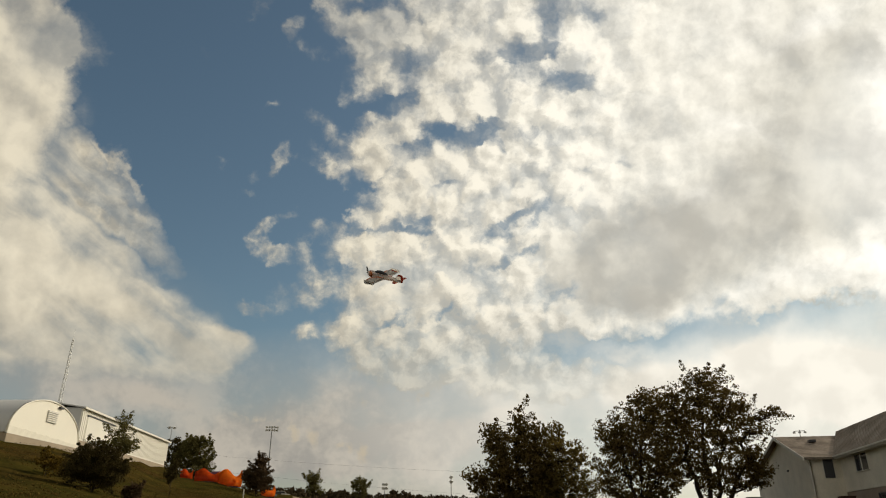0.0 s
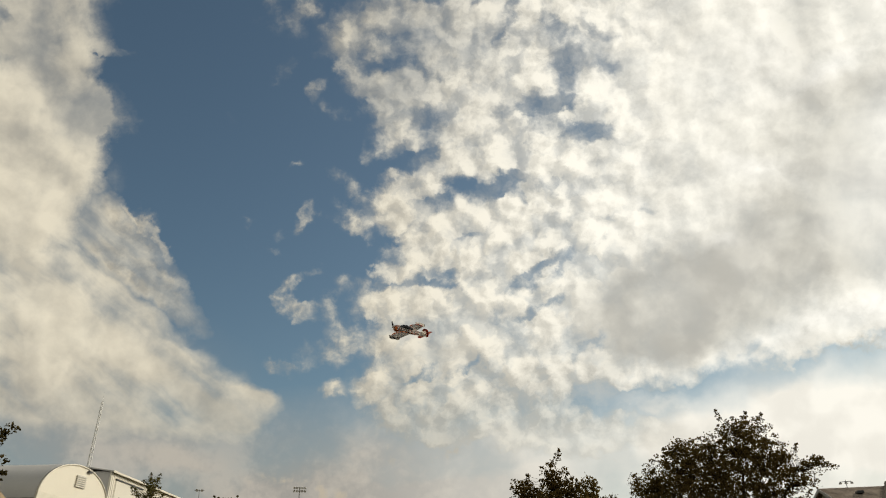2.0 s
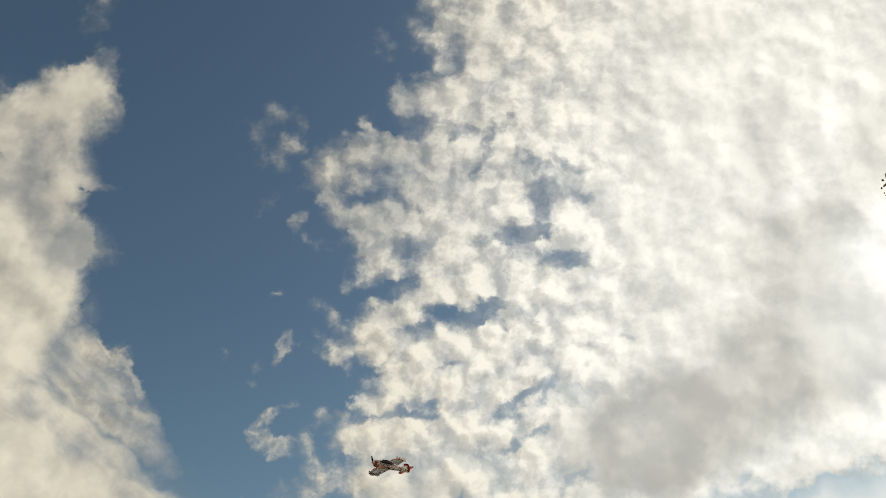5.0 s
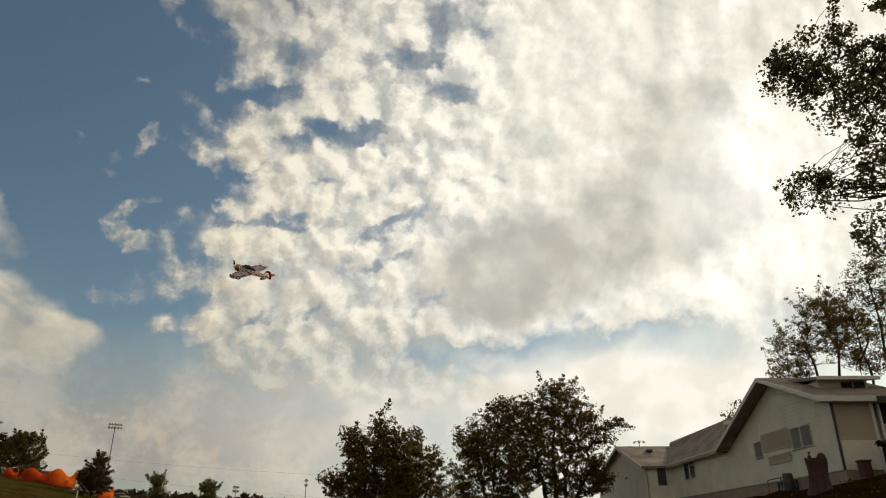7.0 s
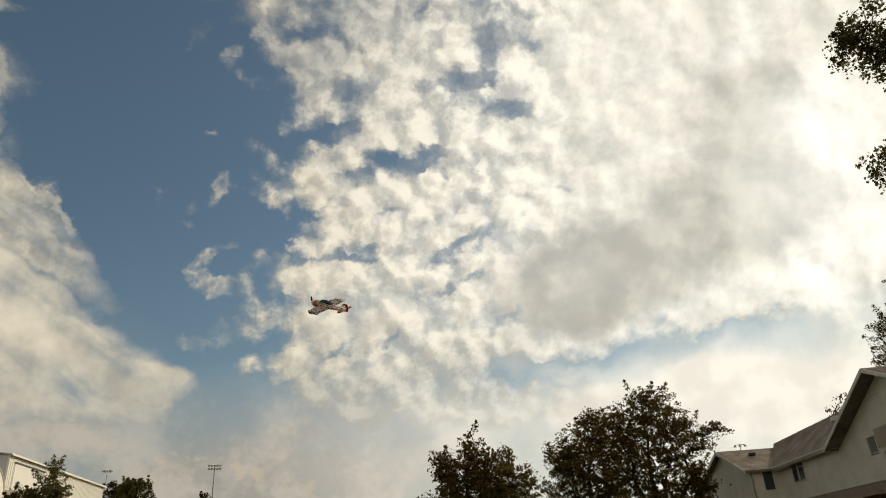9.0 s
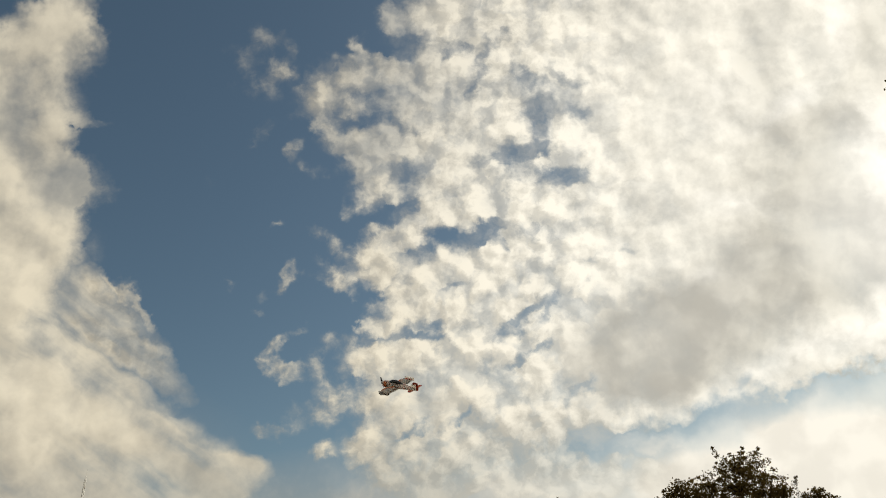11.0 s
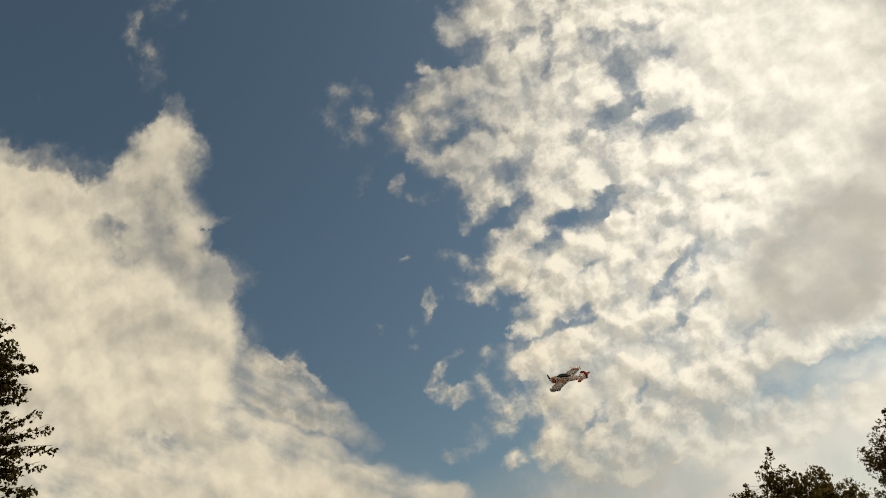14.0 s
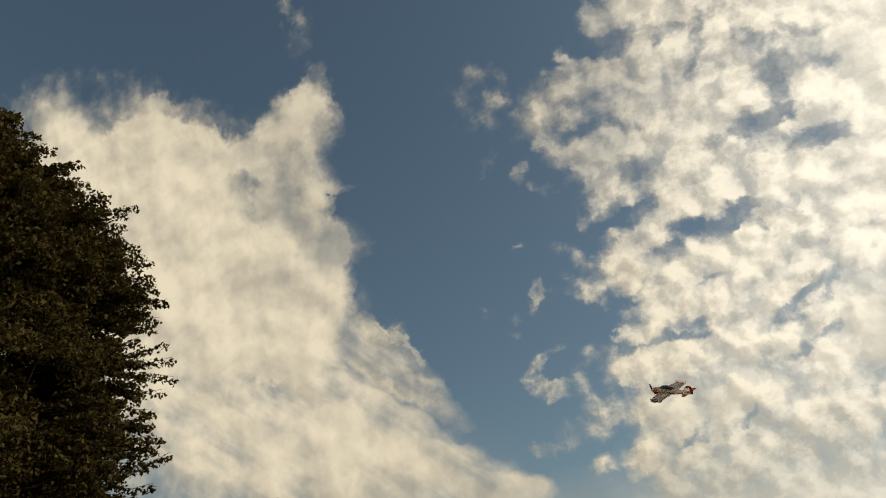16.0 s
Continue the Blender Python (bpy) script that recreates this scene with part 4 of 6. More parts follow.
tree("broadleaf_tree", spot(20.8, 64.5), [(0.5, 0, 12.0), (-1.9, 0, 9.5), (2.2, 0, 9.0), (4.6, 0, 8.6)],
     [(0, 0, 8.0, 4.0, 3.4, 3.4), (1.0, 0, 11.6, 2.5, 2.1, 2.0), (-2.2, 0, 10.2, 1.9, 1.7, 1.9), (3.2, 0, 9.6, 1.8, 1.7, 1.9), (6.0, 0, 8.9, 1.4, 1.0, 0.9), (4.6, 0, 7.8, 1.3, 1.0, 1.0), (3.0, 0, 5.2, 2.3, 2, 1.9), (-2.5, 0, 5.0, 2.1, 1.8, 1.5), (0.6, 0, 4.6, 2.0, 2.0, 1.2), (1.5, 0, 3.4, 2.6, 2.0, 0.9), (4.3, 0, 5.3, 1.3, 1.2, 1.7), (4.2, 0, 3.7, 1.0, 1.0, 0.9)],
     "large spreading broadleaf tree beside the white house", size=0.18, per=24, clumps=1350, clump_r=0.46, seed=11, trunk_r=0.27, inner=0.3)
tree("shrub", spot(20.6, 65), [(0, 0, 1.2)], [(0, 0, 0.9, 2.2, 1.4, 1.0), (1.6, 0, 0.8, 1.4, 1.2, 0.8)], "dark rounded shrub under the trees", leaf="leaf_dark", size=0.2, per=50, clumps=70, clump_r=0.45, seed=13, trunk_r=0.06, category="shrub")
tree("shrub", spot(10.9, 67), [(0, 0, 0.7)], [(0, 0, 0.6, 0.9, 0.8, 0.6)], "small leafy shrub in the field", leaf="leaf_warm", size=0.2, per=30, clumps=26, clump_r=0.35, seed=14, trunk_r=0.04, category="shrub")

# big tree close by on the house side
tree("tall_tree", spot(59.3, 20, 0.9), [(-1.3, 0, 15.0), (-3.4, 0, 11.6), (1.4, 0, 11.0)],
     [(-0.4, 0, 11.0, 3.0, 2.6, 4.4), (-4.35, 0, 12.3, 1.7, 1.4, 1.6), (-5.4, 0, 13.0, 0.9, 0.8, 1.0), (-5.0, 0, 8.7, 1.5, 1.2, 0.8), (-0.9, 0, 15.2, 1.9, 1.8, 1.9), (-1.6, 0, 12.6, 1.6, 1.5, 1.8), (-2.5, 0, 7.4, 1.2, 1.2, 1.5), (0.4, 0, 6.0, 3.0, 2.5, 2.8), (-2.9, 0, 11.2, 1.7, 1.5, 1.4), (0.4, 0, 16.0, 2.6, 2.4, 2.4), (-2.2, 0, 4.6, 1.3, 1.2, 1.6), (-2.9, 0, 9.0, 1.6, 1.4, 1.6), (-3.6, 0, 6.8, 1.3, 1.2, 0.9), (-3.2, 0, 5.3, 0.9, 0.9, 0.9)],
     "tall broadleaf tree with ragged hanging boughs", leaf="leaf_tall", size=0.115, per=66, clumps=1220, clump_r=0.42, seed=21, trunk_r=0.33, inner=0.25)
# light trees behind the house
tree("tall_tree", spot(42.2, 62), [(0.6, 0, 15.6), (-1.8, 0, 14), (2.8, 0, 13.6)],
     [(-0.2, 0, 14.6, 2.2, 2, 2.4), (-2.4, 0, 12.0, 2.2, 2, 1.9), (1.9, 0, 13.4, 2.0, 2, 1.7), (-3.4, 0, 9.8, 1.9, 1.6, 1.5), (2.4, 0, 10.6, 1.6, 1.5, 1.2), (-3.0, 0, 7.8, 1.9, 1.6, 1.2), (0.4, 0, 11.8, 1.4, 1.3, 1.3)],
     "airy tall tree behind the house roof", leaf="leaf", size=0.14, per=30, clumps=600, clump_r=0.48, seed=24, trunk_r=0.24, inner=0.3)
tree("tall_tree", spot(46.4, 56), [(-0.6, 0, 15.0), (-3.0, 0, 13.4), (3.6, 0, 14.4), (5.2, 0, 12.6), (1.9, 0, 13.6)],
     [(0.2, 0, 14.6, 2.8, 2, 2.0), (-2.6, 0, 12.4, 2.0, 2, 1.4), (3.2, 0, 13.6, 2.6, 2, 2.2), (-1.0, 0, 10.4, 1.8, 1.6, 1.2), (3.6, 0, 10.8, 1.8, 1.6, 1.3), (1.4, 0, 9.0, 1.6, 1.4, 1.0), (-3.0, 0, 9.6, 1.4, 1.3, 1.2), (0.6, 0, 12.2, 2.4, 1.8, 1.4), (5.0, 0, 12.0, 1.5, 1.3, 1.6), (-0.4, 0, 7.6, 1.6, 1.3, 0.9), (4.4, 0, 8.6, 1.5, 1.2, 1.1), (2.6, 0, 7.4, 1.4, 1.2, 0.9)],
     "airy tall tree with many bare stems behind the house", leaf="leaf", size=0.14, per=26, clumps=640, clump_r=0.48, seed=27, trunk_r=0.2, inner=0.3)
tree("small_tree", spot(35.4, 75), [(0, 0, 7.6)], [(0, 0, 8.3, 1.9, 1.6, 2.2)], "small airy tree behind the roof", size=0.22, per=26, clumps=50, clump_r=0.6, seed=29, trunk_r=0.1, inner=0.2)
tree("evergreen", spot(50.1, 43), [(0.2, 0, 8.6)], [(0.2, 0, 1.2, 1.4, 1.4, 1.4), (-0.1, 0, 2.6, 1.3, 1.3, 1.4), (0.1, 0, 4.4, 1.6, 1.5, 1.8), (0.2, 0, 6.4, 1.5, 1.4, 1.6), (0.3, 0, 8.6, 1.0, 1.0, 1.4), (-1.2, 0, 3.2, 0.7, 0.7, 0.5), (-1.2, 0, 5.4, 0.7, 0.7, 0.4), (-0.9, 0, 7.4, 0.7, 0.7, 0.5)],
     "dark dense evergreen beside the porch", leaf="leaf_dark", size=0.2, per=90, clumps=300, clump_r=0.6, seed=31, trunk_r=0.18, inner=0.3)
# never in view: added on the sun's side to shade the lawn
tree("evergreen", spot(60, 35), [(0, 0, 9)], [(0, 0, 3.0, 3.4, 2.8, 3.0), (0, 0, 6.4, 2.9, 2.5, 3.0), (0, 0, 9.6, 2.0, 1.8, 2.2)],
     "dark dense evergreen out of view, added to shade the lawn", leaf="leaf_dark", size=0.2, per=90, clumps=320, clump_r=0.6, seed=32, trunk_r=0.18, inner=0.3)
# dense tree close by on the other side
tree("dense_tree", spot(-67.2, 13.5), [(0, 0, 11.0), (1.2, 0, 9.0), (-1.0, 0.4, 9)],
     [(0, 0, 6.0, 3.9, 3.4, 4.4), (0.4, 0, 8.6, 2.3, 2.3, 2.2), (0.1, 0, 10.3, 1.0, 1.0, 1.0), (1.1, 0, 9.7, 0.9, 0.9, 0.8), (2.2, 0, 9.0, 1.0, 0.9, 0.9), (2.3, 0, 7.6, 1.2, 1.1, 0.7), (2.95, 0, 6.5, 1.2, 1.1, 0.55), (3.1, 0, 5.6, 1.2, 1.0, 0.6), (3.1, 0, 4.5, 1.2, 1.1, 0.6), (2.9, 0, 3.5, 1.2, 1.1, 0.6), (-2, 0, 7.2, 2.6, 2.4, 3.2), (2.9, 0, 8.1, 0.9, 0.9, 0.7)],
     "tall dense tree with small dark leaves", leaf="leaf_deep", size=0.085, per=130, clumps=2300, clump_r=0.34, seed=33, trunk_r=0.25, inner=0.12, shoots=0.05, sprays=700)

# hillside
tree("bush", spot(-25.1, 54) @ Matrix.Diagonal((0.88, 0.88, 0.9, 1)), [(0, 0, 3.0), (0.6, 0, 2.4), (-0.7, 0, 2.4)], [(0, 0, 1.9, 1.9, 1.7, 1.4), (-1.2, 0, 1.5, 1.2, 1.1, 0.9), (1.2, 0, 1.5, 1.3, 1.2, 1.0), (-0.3, 0, 3.1, 1.0, 0.9, 0.6), (-1.4, 0, 2.5, 0.7, 0.6, 0.5), (0.6, 0, 0.9, 1.3, 1.2, 0.7), (1.0, 0, 2.6, 0.8, 0.7, 0.6)], "dark round bush on the grassy slope", leaf="leaf_dark", size=0.11, per=70, clumps=520, clump_r=0.33, seed=41, shoots=0.22, trunk_r=0.08, category="bush", inner=0.3)
tree("small_tree", spot(-23.95, 66), [(0, 0, 4.8), (0.7, 0, 3.6)], [(0, 0, 3.4, 1.2, 1.1, 1.2), (0.3, 0, 5.0, 0.7, 0.6, 0.8), (0.8, 0, 3.2, 1.0, 1, 0.8)], "slender light-leaved small tree before a white shed", leaf="leaf_hill", size=0.12, per=34, clumps=150, clump_r=0.36, shoots=0.4, seed=43, trunk_r=0.07, inner=0.2)
tree("bush", spot(-22.45, 56), [(0, 0, 0.8)], [(0, 0, 0.6, 0.7, 0.6, 0.55)], "rust-brown low bush on the slope", leaf="leaf_rust", size=0.16, per=40, clumps=34, clump_r=0.3, seed=45, trunk_r=0.04, category="bush", group="low bushes")
tree("bush", spot(-28.2, 57), [(0, 0, 1.0)], [(0, 0, 0.9, 0.8, 0.7, 0.75)], "yellowing low bush on the slope", leaf="leaf_gold", size=0.16, per=32, clumps=34, clump_r=0.32, seed=46, trunk_r=0.04, category="bush", group="low bushes")
tree("bush", spot(-27.2, 59), [(0, 0, 0.9)], [(0, 0, 0.8, 0.7, 0.7, 0.8)], "brown-green low bush on the slope", leaf="leaf_warm", size=0.16, per=36, clumps=34, clump_r=0.32, seed=47, trunk_r=0.04, category="bush", group="low bushes")
tree("sapling", spot(-19.9, 72), [(0, 0, 2.4)], [(0, 0, 2.1, 0.7, 0.7, 0.8)], "young thin tree on the slope", leaf="leaf_dark", size=0.18, per=34, clumps=30, clump_r=0.35, seed=48, trunk_r=0.05)
tree("round_tree", spot(-18.45, 123), [(0, 0, 5.0)], [(0.1, 0, 4.4, 3.1, 2.6, 2.5), (0.3, 0, 6.4, 2.2, 1.8, 1.4), (-1.5, 0, 4.0, 2.2, 2.0, 2.2), (0.8, 0, 2.2, 2.6, 2.2, 1.6), (-1.2, 0, 6.0, 1.4, 1.2, 1.2)], "rounded green tree beside a white shed", leaf="leaf_hill", size=0.17, per=80, clumps=420, clump_r=0.50, shoots=0.3, seed=51, trunk_r=0.16, inner=0.35)
tree("small_tree", spot(-20.05, 125), [(0, 0, 4.6)], [(0, 0, 3.6, 1.3, 1.3, 2.6)], "dark narrow tree at the shed's end", leaf="leaf_dark", size=0.28, per=40, clumps=60, clump_r=0.5, seed=52, trunk_r=0.1)
tree("round_tree", spot(-13.7, 97), [(0, 0, 4.4)], [(0, 0, 2.5, 1.9, 1.7, 1.8), (0.3, 0, 4.2, 1.1, 1.0, 1.1), (0.2, 0, 1.4, 2.1, 1.8, 1.0), (-1.1, 0, 2.6, 0.9, 0.9, 1.1)], "reddish-brown small tree on the hill", leaf="leaf_rust", size=0.14, per=64, clumps=420, clump_r=0.36, shoots=0.12, seed=53, trunk_r=0.12, inner=0.3)
tree("small_tree", spot(-9.4, 135), [(0, 0, 4.0), (0.5, 0, 3.4)], [(0, 0, 3.2, 1.9, 1.8, 1.5), (0.2, 0, 1.6, 1.8, 1.6, 1.0)], "airy green tree in the field", leaf="leaf_hill", size=0.17, per=44, clumps=170, clump_r=0.48, shoots=0.4, seed=55, trunk_r=0.1, inner=0.2)
tree("small_tree", spot(-5.8, 156), [(0, 0, 4.6)], [(0, 0, 3.4, 1.7, 1.7, 2.2)], "rusty field tree before the woods", leaf="leaf_hill", size=0.2, per=44, clumps=150, clump_r=0.52, seed=56, trunk_r=0.12)
tree("round_tree", spot(-36.6, 38), [(0, 0, 6.4), (0.6, 0, 4.8)], [(0, 0, 4.4, 1.8, 1.7, 2.2), (0.2, 0, 6.3, 0.9, 0.9, 1.0), (0.5, 0, 3.0, 1.6, 1.5, 1.6)], "dark leafy tree on the slope", leaf="leaf_dark", size=0.16, per=40, clumps=260, clump_r=0.42, seed=57, trunk_r=0.14, inner=0.25)

# rough grass on the slope and the lawn
rng = np.random.default_rng(66)
cl = []
for az0, az1, d0, d1, count in ((-40, 3, 34, 100, 9000), (5, 44, 30, 61, 600)):
    for _ in range(count):
        p = polar(az0 + (az1 - az0) * rng.random(), d0 + (d1 - d0) * rng.random())
        if noise.noise((p.x * 0.12, p.y * 0.12, 4.0)) > -0.25 + 0.5 * (rng.random() - 0.5):
            cl.append((p.x, p.y, ground_z(p.x, p.y) + 0.03))
tufts = new("grass", leaf_mesh("grass", cl, [0.5] * len(cl), 10, 0.10, "blade", rng, droop=0.0, flat=0.12))
tagged(tufts, "rough dry tufts of olive-brown grass", "grass", kind="stuff")

# far woods: one ragged belt of clumps
rng = np.random.default_rng(70)
cl, rr = [], []
for az in np.arange(-12.5, 8.5, 0.19):
    top = 2.72 - 0.03 * az + 0.40 * noise.noise((az * 0.5, 3.1, 0)) + 0.25 * noise.noise((az * 2.1, 9.1, 0))
    for k in range(9):
        d = 250 + rng.random() * 50
        p = polar(az + rng.normal() * 0.15, d)
        zt = 1.6 + d * math.tan(radians(max(top, 0.5)))
        z0 = ground_z(p.x, p.y)
        cl.append((p.x, p.y, z0 + (zt - z0) * (-0.12 + 1.04 * rng.random())))
        rr.append(1.3 + rng.random())
woods = new("far_woods", leaf_mesh("far_woods", cl, rr, 42, 1.3, "far_wood", rng))
tagged(woods, "distant belt of dark autumn woods behind the field", "woods", kind="stuff")

# ------------------------------------------------------------------ the house
HOUSE = pose(25.0, 28.17, 4.43, 0, 0, -102.5)   # local x along the front to its porch, y inward
house = thing("house", HOUSE, "white clapboard house with grey shingle roof and gables", "house")
EAVE, RIDGE = 2.5, 5.36


def lapped(x_of, y, z0, z1, holes=(), step=0.2, lip=0.018):
    """Lapped boards across a wall that faces -y, one mesh each; x_of(z) gives the wall's ends."""
    boards = []
    z = z0
    while z < z1 - 0.02:
        zt = min(z + step, z1)
        a0, b0 = x_of(z)
        a1, b1 = x_of(zt)
        spans = [(a0, b0, a1, b1)]
        for hx0, hx1, hz0, hz1 in holes:
            if zt > hz0 + 0.02 and z < hz1 - 0.02:
                nxt = []
                for p0, q0, p1, q1 in spans:
                    if hx1 <= p0 or hx0 >= q0:
                        nxt.append((p0, q0, p1, q1))
                        continue
                    if hx0 > p0:
                        nxt.append((p0, hx0, p1, hx0))
                    if hx1 < q0:
                        nxt.append((hx1, q0, hx1, q1))
                spans = nxt
        for p0, q0, p1, q1 in spans:
            if q0 - p0 < 0.05:
                continue
            bm = bmesh.new()
            v = [bm.verts.new(c) for c in ((p0, y - lip, z), (q0, y - lip, z), (q1, y, zt), (p1, y, zt), (p0, y + 0.02, z), (q0, y + 0.02, z))]
            bm.faces.new(v[:4])
            bm.faces.new((v[0], v[4], v[5], v[1]))
            boards.append(bm)
        z = zt
    return boards


def clad(mat, x_of, y, z0, z1, holes=(), step=0.19, lip=0.015, place=None):
    """Lapped boards on the house, each board a piece of its own."""
    for bm in lapped(x_of, y, z0, z1, holes, step, lip):
        ob = part("clapboard", bm, mat, house)
        if place:
            ob.matrix_local = pose(place[0], place[1], 0, 0, 0, 90)


def gable_span(a, b, apex, z_eave, z_top):
    def f(z):
        if z <= z_eave:
            return a, b
        k = min((z - z_eave) / (z_top - z_eave), 0.995)
        return a + (apex - a) * k, b + (apex - b) * k
    return f


def wall_core(pts, y0, y1):
    """A solid wall plate from outline points in x, z."""
    bm = bmesh.new()
    f = [bm.verts.new((x, y0, z)) for x, z in pts]
    k = [bm.verts.new((x, y1, z)) for x, z in pts]
    bm.faces.new(f), bm.faces.new(k[::-1])
    for i in range(len(pts)):
        j = (i + 1) % len(pts)
        bm.faces.new((f[i], k[i], k[j], f[j]))
    return bm


def sash(parent, x0, x1, z0, z1, y, panes=1, frame="trim", deep=0.05, glass="glass"):
    """A window set in a wall that faces -y."""
    w = part("window", boxed(x0, x1, y + 0.05, y + 0.09, z0, z1), "dark", parent, "dark window with pale frame")
    t = 0.045
    fr = bmesh.new()
    box(fr, x0 - t, x1 + t, y - deep, y + 0.04, z1, z1 + t, 0.01)
    box(fr, x0 - t, x1 + t, y - deep - 0.04, y + 0.04, z0 - t, z0, 0.01)
    box(fr, x0 - t, x0, y - deep, y + 0.04, z0, z1, 0.01)
    box(fr, x1, x1 + t, y - deep, y + 0.04, z0, z1, 0.01)
    for i in range(1, panes):
        xm = x0 + (x1 - x0) * i / panes
        box(fr, xm - 0.05, xm + 0.05, y - deep, y + 0.04, z0, z1, 0.01)
    part("window_frame", fr, frame, w)
    for i in range(panes):
        a, b = x0 + (x1 - x0) * i / panes, x0 + (x1 - x0) * (i + 1) / panes
        part("pane", boxed(a + 0.03, b - 0.03, y + 0.0, y + 0.012, z0 + 0.02, z1 - 0.02), glass, w)
    return w


XL = -25.2
GA, GL, GR = -5.5, -12.95, 0.0
ER = 3.4                       # eave over the end wall
win_mid = (-22.2, -19.8, 1.2, 2.3)
win_vent = (-9.1, -8.1, 1.42, 2.27)
win_big = (-4.45, -2.3, 1.4, 2.4)
holes = [win_mid, win_vent, win_big]


def front_span(z):
    """Ends of the gabled front at a height above the eaves."""
    kl = max(0.0, min((z - EAVE) / (RIDGE - EAVE), 0.995))
    kr = max(0.0, min((z - ER) / (RIDGE - ER), 0.995))
    return GL + (GA - GL) * kl, GR + (GA - GR) * kr


part("wall", wall_core([(XL, -0.02), (GR, -0.02), (GR, ER), (GA, RIDGE - 0.1), (GL, EAVE), (XL, EAVE)], 0.12, 0.25), "siding", house)
clad("siding", lambda z: (XL, GR), 0.0, 0.0, EAVE, holes)
clad("siding", front_span, 0.0, EAVE, RIDGE - 0.12, holes)
clad("tan", lambda z: (-8.0, -4.6), -0.035, 1.6, 2.6, step=0.145, lip=0.026)
clad("tan", lambda z: (-7.5, -4.75), -0.035, 0.88, 1.35, step=0.145, lip=0.026)
part("corner_board", boxed(-0.03, 0.04, -0.05, 0.04, 0, ER, 0.01), "dark", house, "dark corner trim")
part("foundation", boxed(XL, 0.0, 0.02, 0.3, -2.6, -0.02), "block", house, "grey-brown block foundation")
part("foundation", boxed(-0.3, -0.02, 0.3, 6.0, -1.6, -0.02), "block", house, "grey-brown block foundation")
sash(house, *win_mid, 0.0, 2)
sash(house, *win_vent, 0.0, 1, glass="glass_sheen")
sash(house, *win_big, 0.0, 2, glass="glass_sheen")
sash(house, -19.0, -17.1, -0.75, -0.4, -0.03, 1, "dark")
sash(house, -6.8, -4.7, -0.5, -0.12, -0.03, 1, "dark")


def turned(ob, x, y):
    """Stands a wall that was built facing -y on the end of the house, facing +x."""
    ob.matrix_local = pose(x, y, 0, 0, 0, 90)
    return ob


clad("siding", lambda z: (0.08, 1.85), 0.0, 0.0, 1.35, place=(0, 0))
clad("tan", lambda z: (0.08, 1.85), 0.0, 1.35, ER, place=(0, 0))
part("wall", boxed(-0.25, -0.04, 0.25, 1.85, -0.02, ER), "siding", house)
turned(part("corner_board", boxed(1.80, 1.95, -0.05, 0.05, -0.1, ER, 0.01), "trim", house), 0, 0)
# porch in the end of the house
clad("tan", lambda z: (1.9, 5.6), 0.0, -0.1, ER - 0.1, [(2.9, 3.8, 2.2, 3.15)], place=(-1.1, 0))
part("wall", boxed(-1.45, -1.24, 1.85, 5.6, -0.1, ER), "tan", house)
pw = sash(house, 2.9, 3.8, 2.2, 3.15, 0.0, 2)
turned(pw, -1.1, 0)
part("porch_floor", boxed(-1.3, 0.0, 1.9, 5.6, -1.3, -0.02), "block", house)
part("porch_post", boxed(-0.16, -0.02, 2.19, 2.31, -0.05, ER, 0.02), "trim", house, "white porch post")
part("back_wall", boxed(XL - 17.0, -7.0, 7.0, 7.2, -1.6, EAVE), "siding", house)


def shingled(corners, rows, parent=house, name="roof"):
    """A roof plane with stepped courses: corners are eave a, eave b, ridge b, ridge a."""
    a, b, c, d = [Vector(p) for p in corners]
    n = (b - a).cross(c - b).normalized()
    if n.z < 0:
        n = -n
    bm = bmesh.new()
    slab(bm, [a, b, c, d] if (c - d).length > 0.01 else [a, b, c], 0.16)
    prev = None
    for i in range(rows):
        for f, up in ((i / rows, 0.028), ((i + 1) / rows, 0.010)):
            pair = [bm.verts.new(a.lerp(d, f) + n * up), bm.verts.new(b.lerp(c, f) + n * up)]
            if prev:
                bm.faces.new((prev[0], prev[1], pair[1], pair[0]))
            prev = pair
    return part(name, bm, "shingle", parent)


OV = 0.45
front_eave = EAVE
MR = 5.0                      # ridge of the middle part
shingled([(XL, -OV, front_eave), (GL + 0.2, -OV, front_eave), (GA, 2.6, MR + 0.2), (-33, 2.6, MR + 0.3)], 24)
shingled([(GA + 0.4, 7.4, front_eave), (XL - 17.0, 7.4, front_eave), (-33, 2.6, MR + 0.3), (GA, 2.6, MR + 0.2)], 8)
# the large gable over the front
RB, RO = 4.2, 0.8
shingled([(GL - 0.35, -RO, EAVE - 0.14), (GL - 0.35, RB, EAVE - 0.14), (GA, RB, RIDGE + 0.06), (GA, -RO, RIDGE + 0.06)], 22)
shingled([(GR + 0.4, RB, ER - 0.12), (GR + 0.4, -RO, ER - 0.12), (GA, -RO, RIDGE + 0.06), (GA, RB, RIDGE + 0.06)], 22)
part("back_gable", wall_core([(GL, -0.02), (-1.3, -0.02), (-1.3, ER + 0.2), (GA, RIDGE - 0.1), (GL, EAVE)], RB - 0.3, RB - 0.15), "siding", house)
part("porch_roof", slab(bmesh.new(), [(GR + 0.5, 1.9, ER - 0.16), (GR + 0.5, 4.85, ER - 0.16), (-1.4, 5.6, ER + 0.22), (-1.4, 1.9, ER + 0.22)], 0.14), "shingle", house, "low grey porch roof")


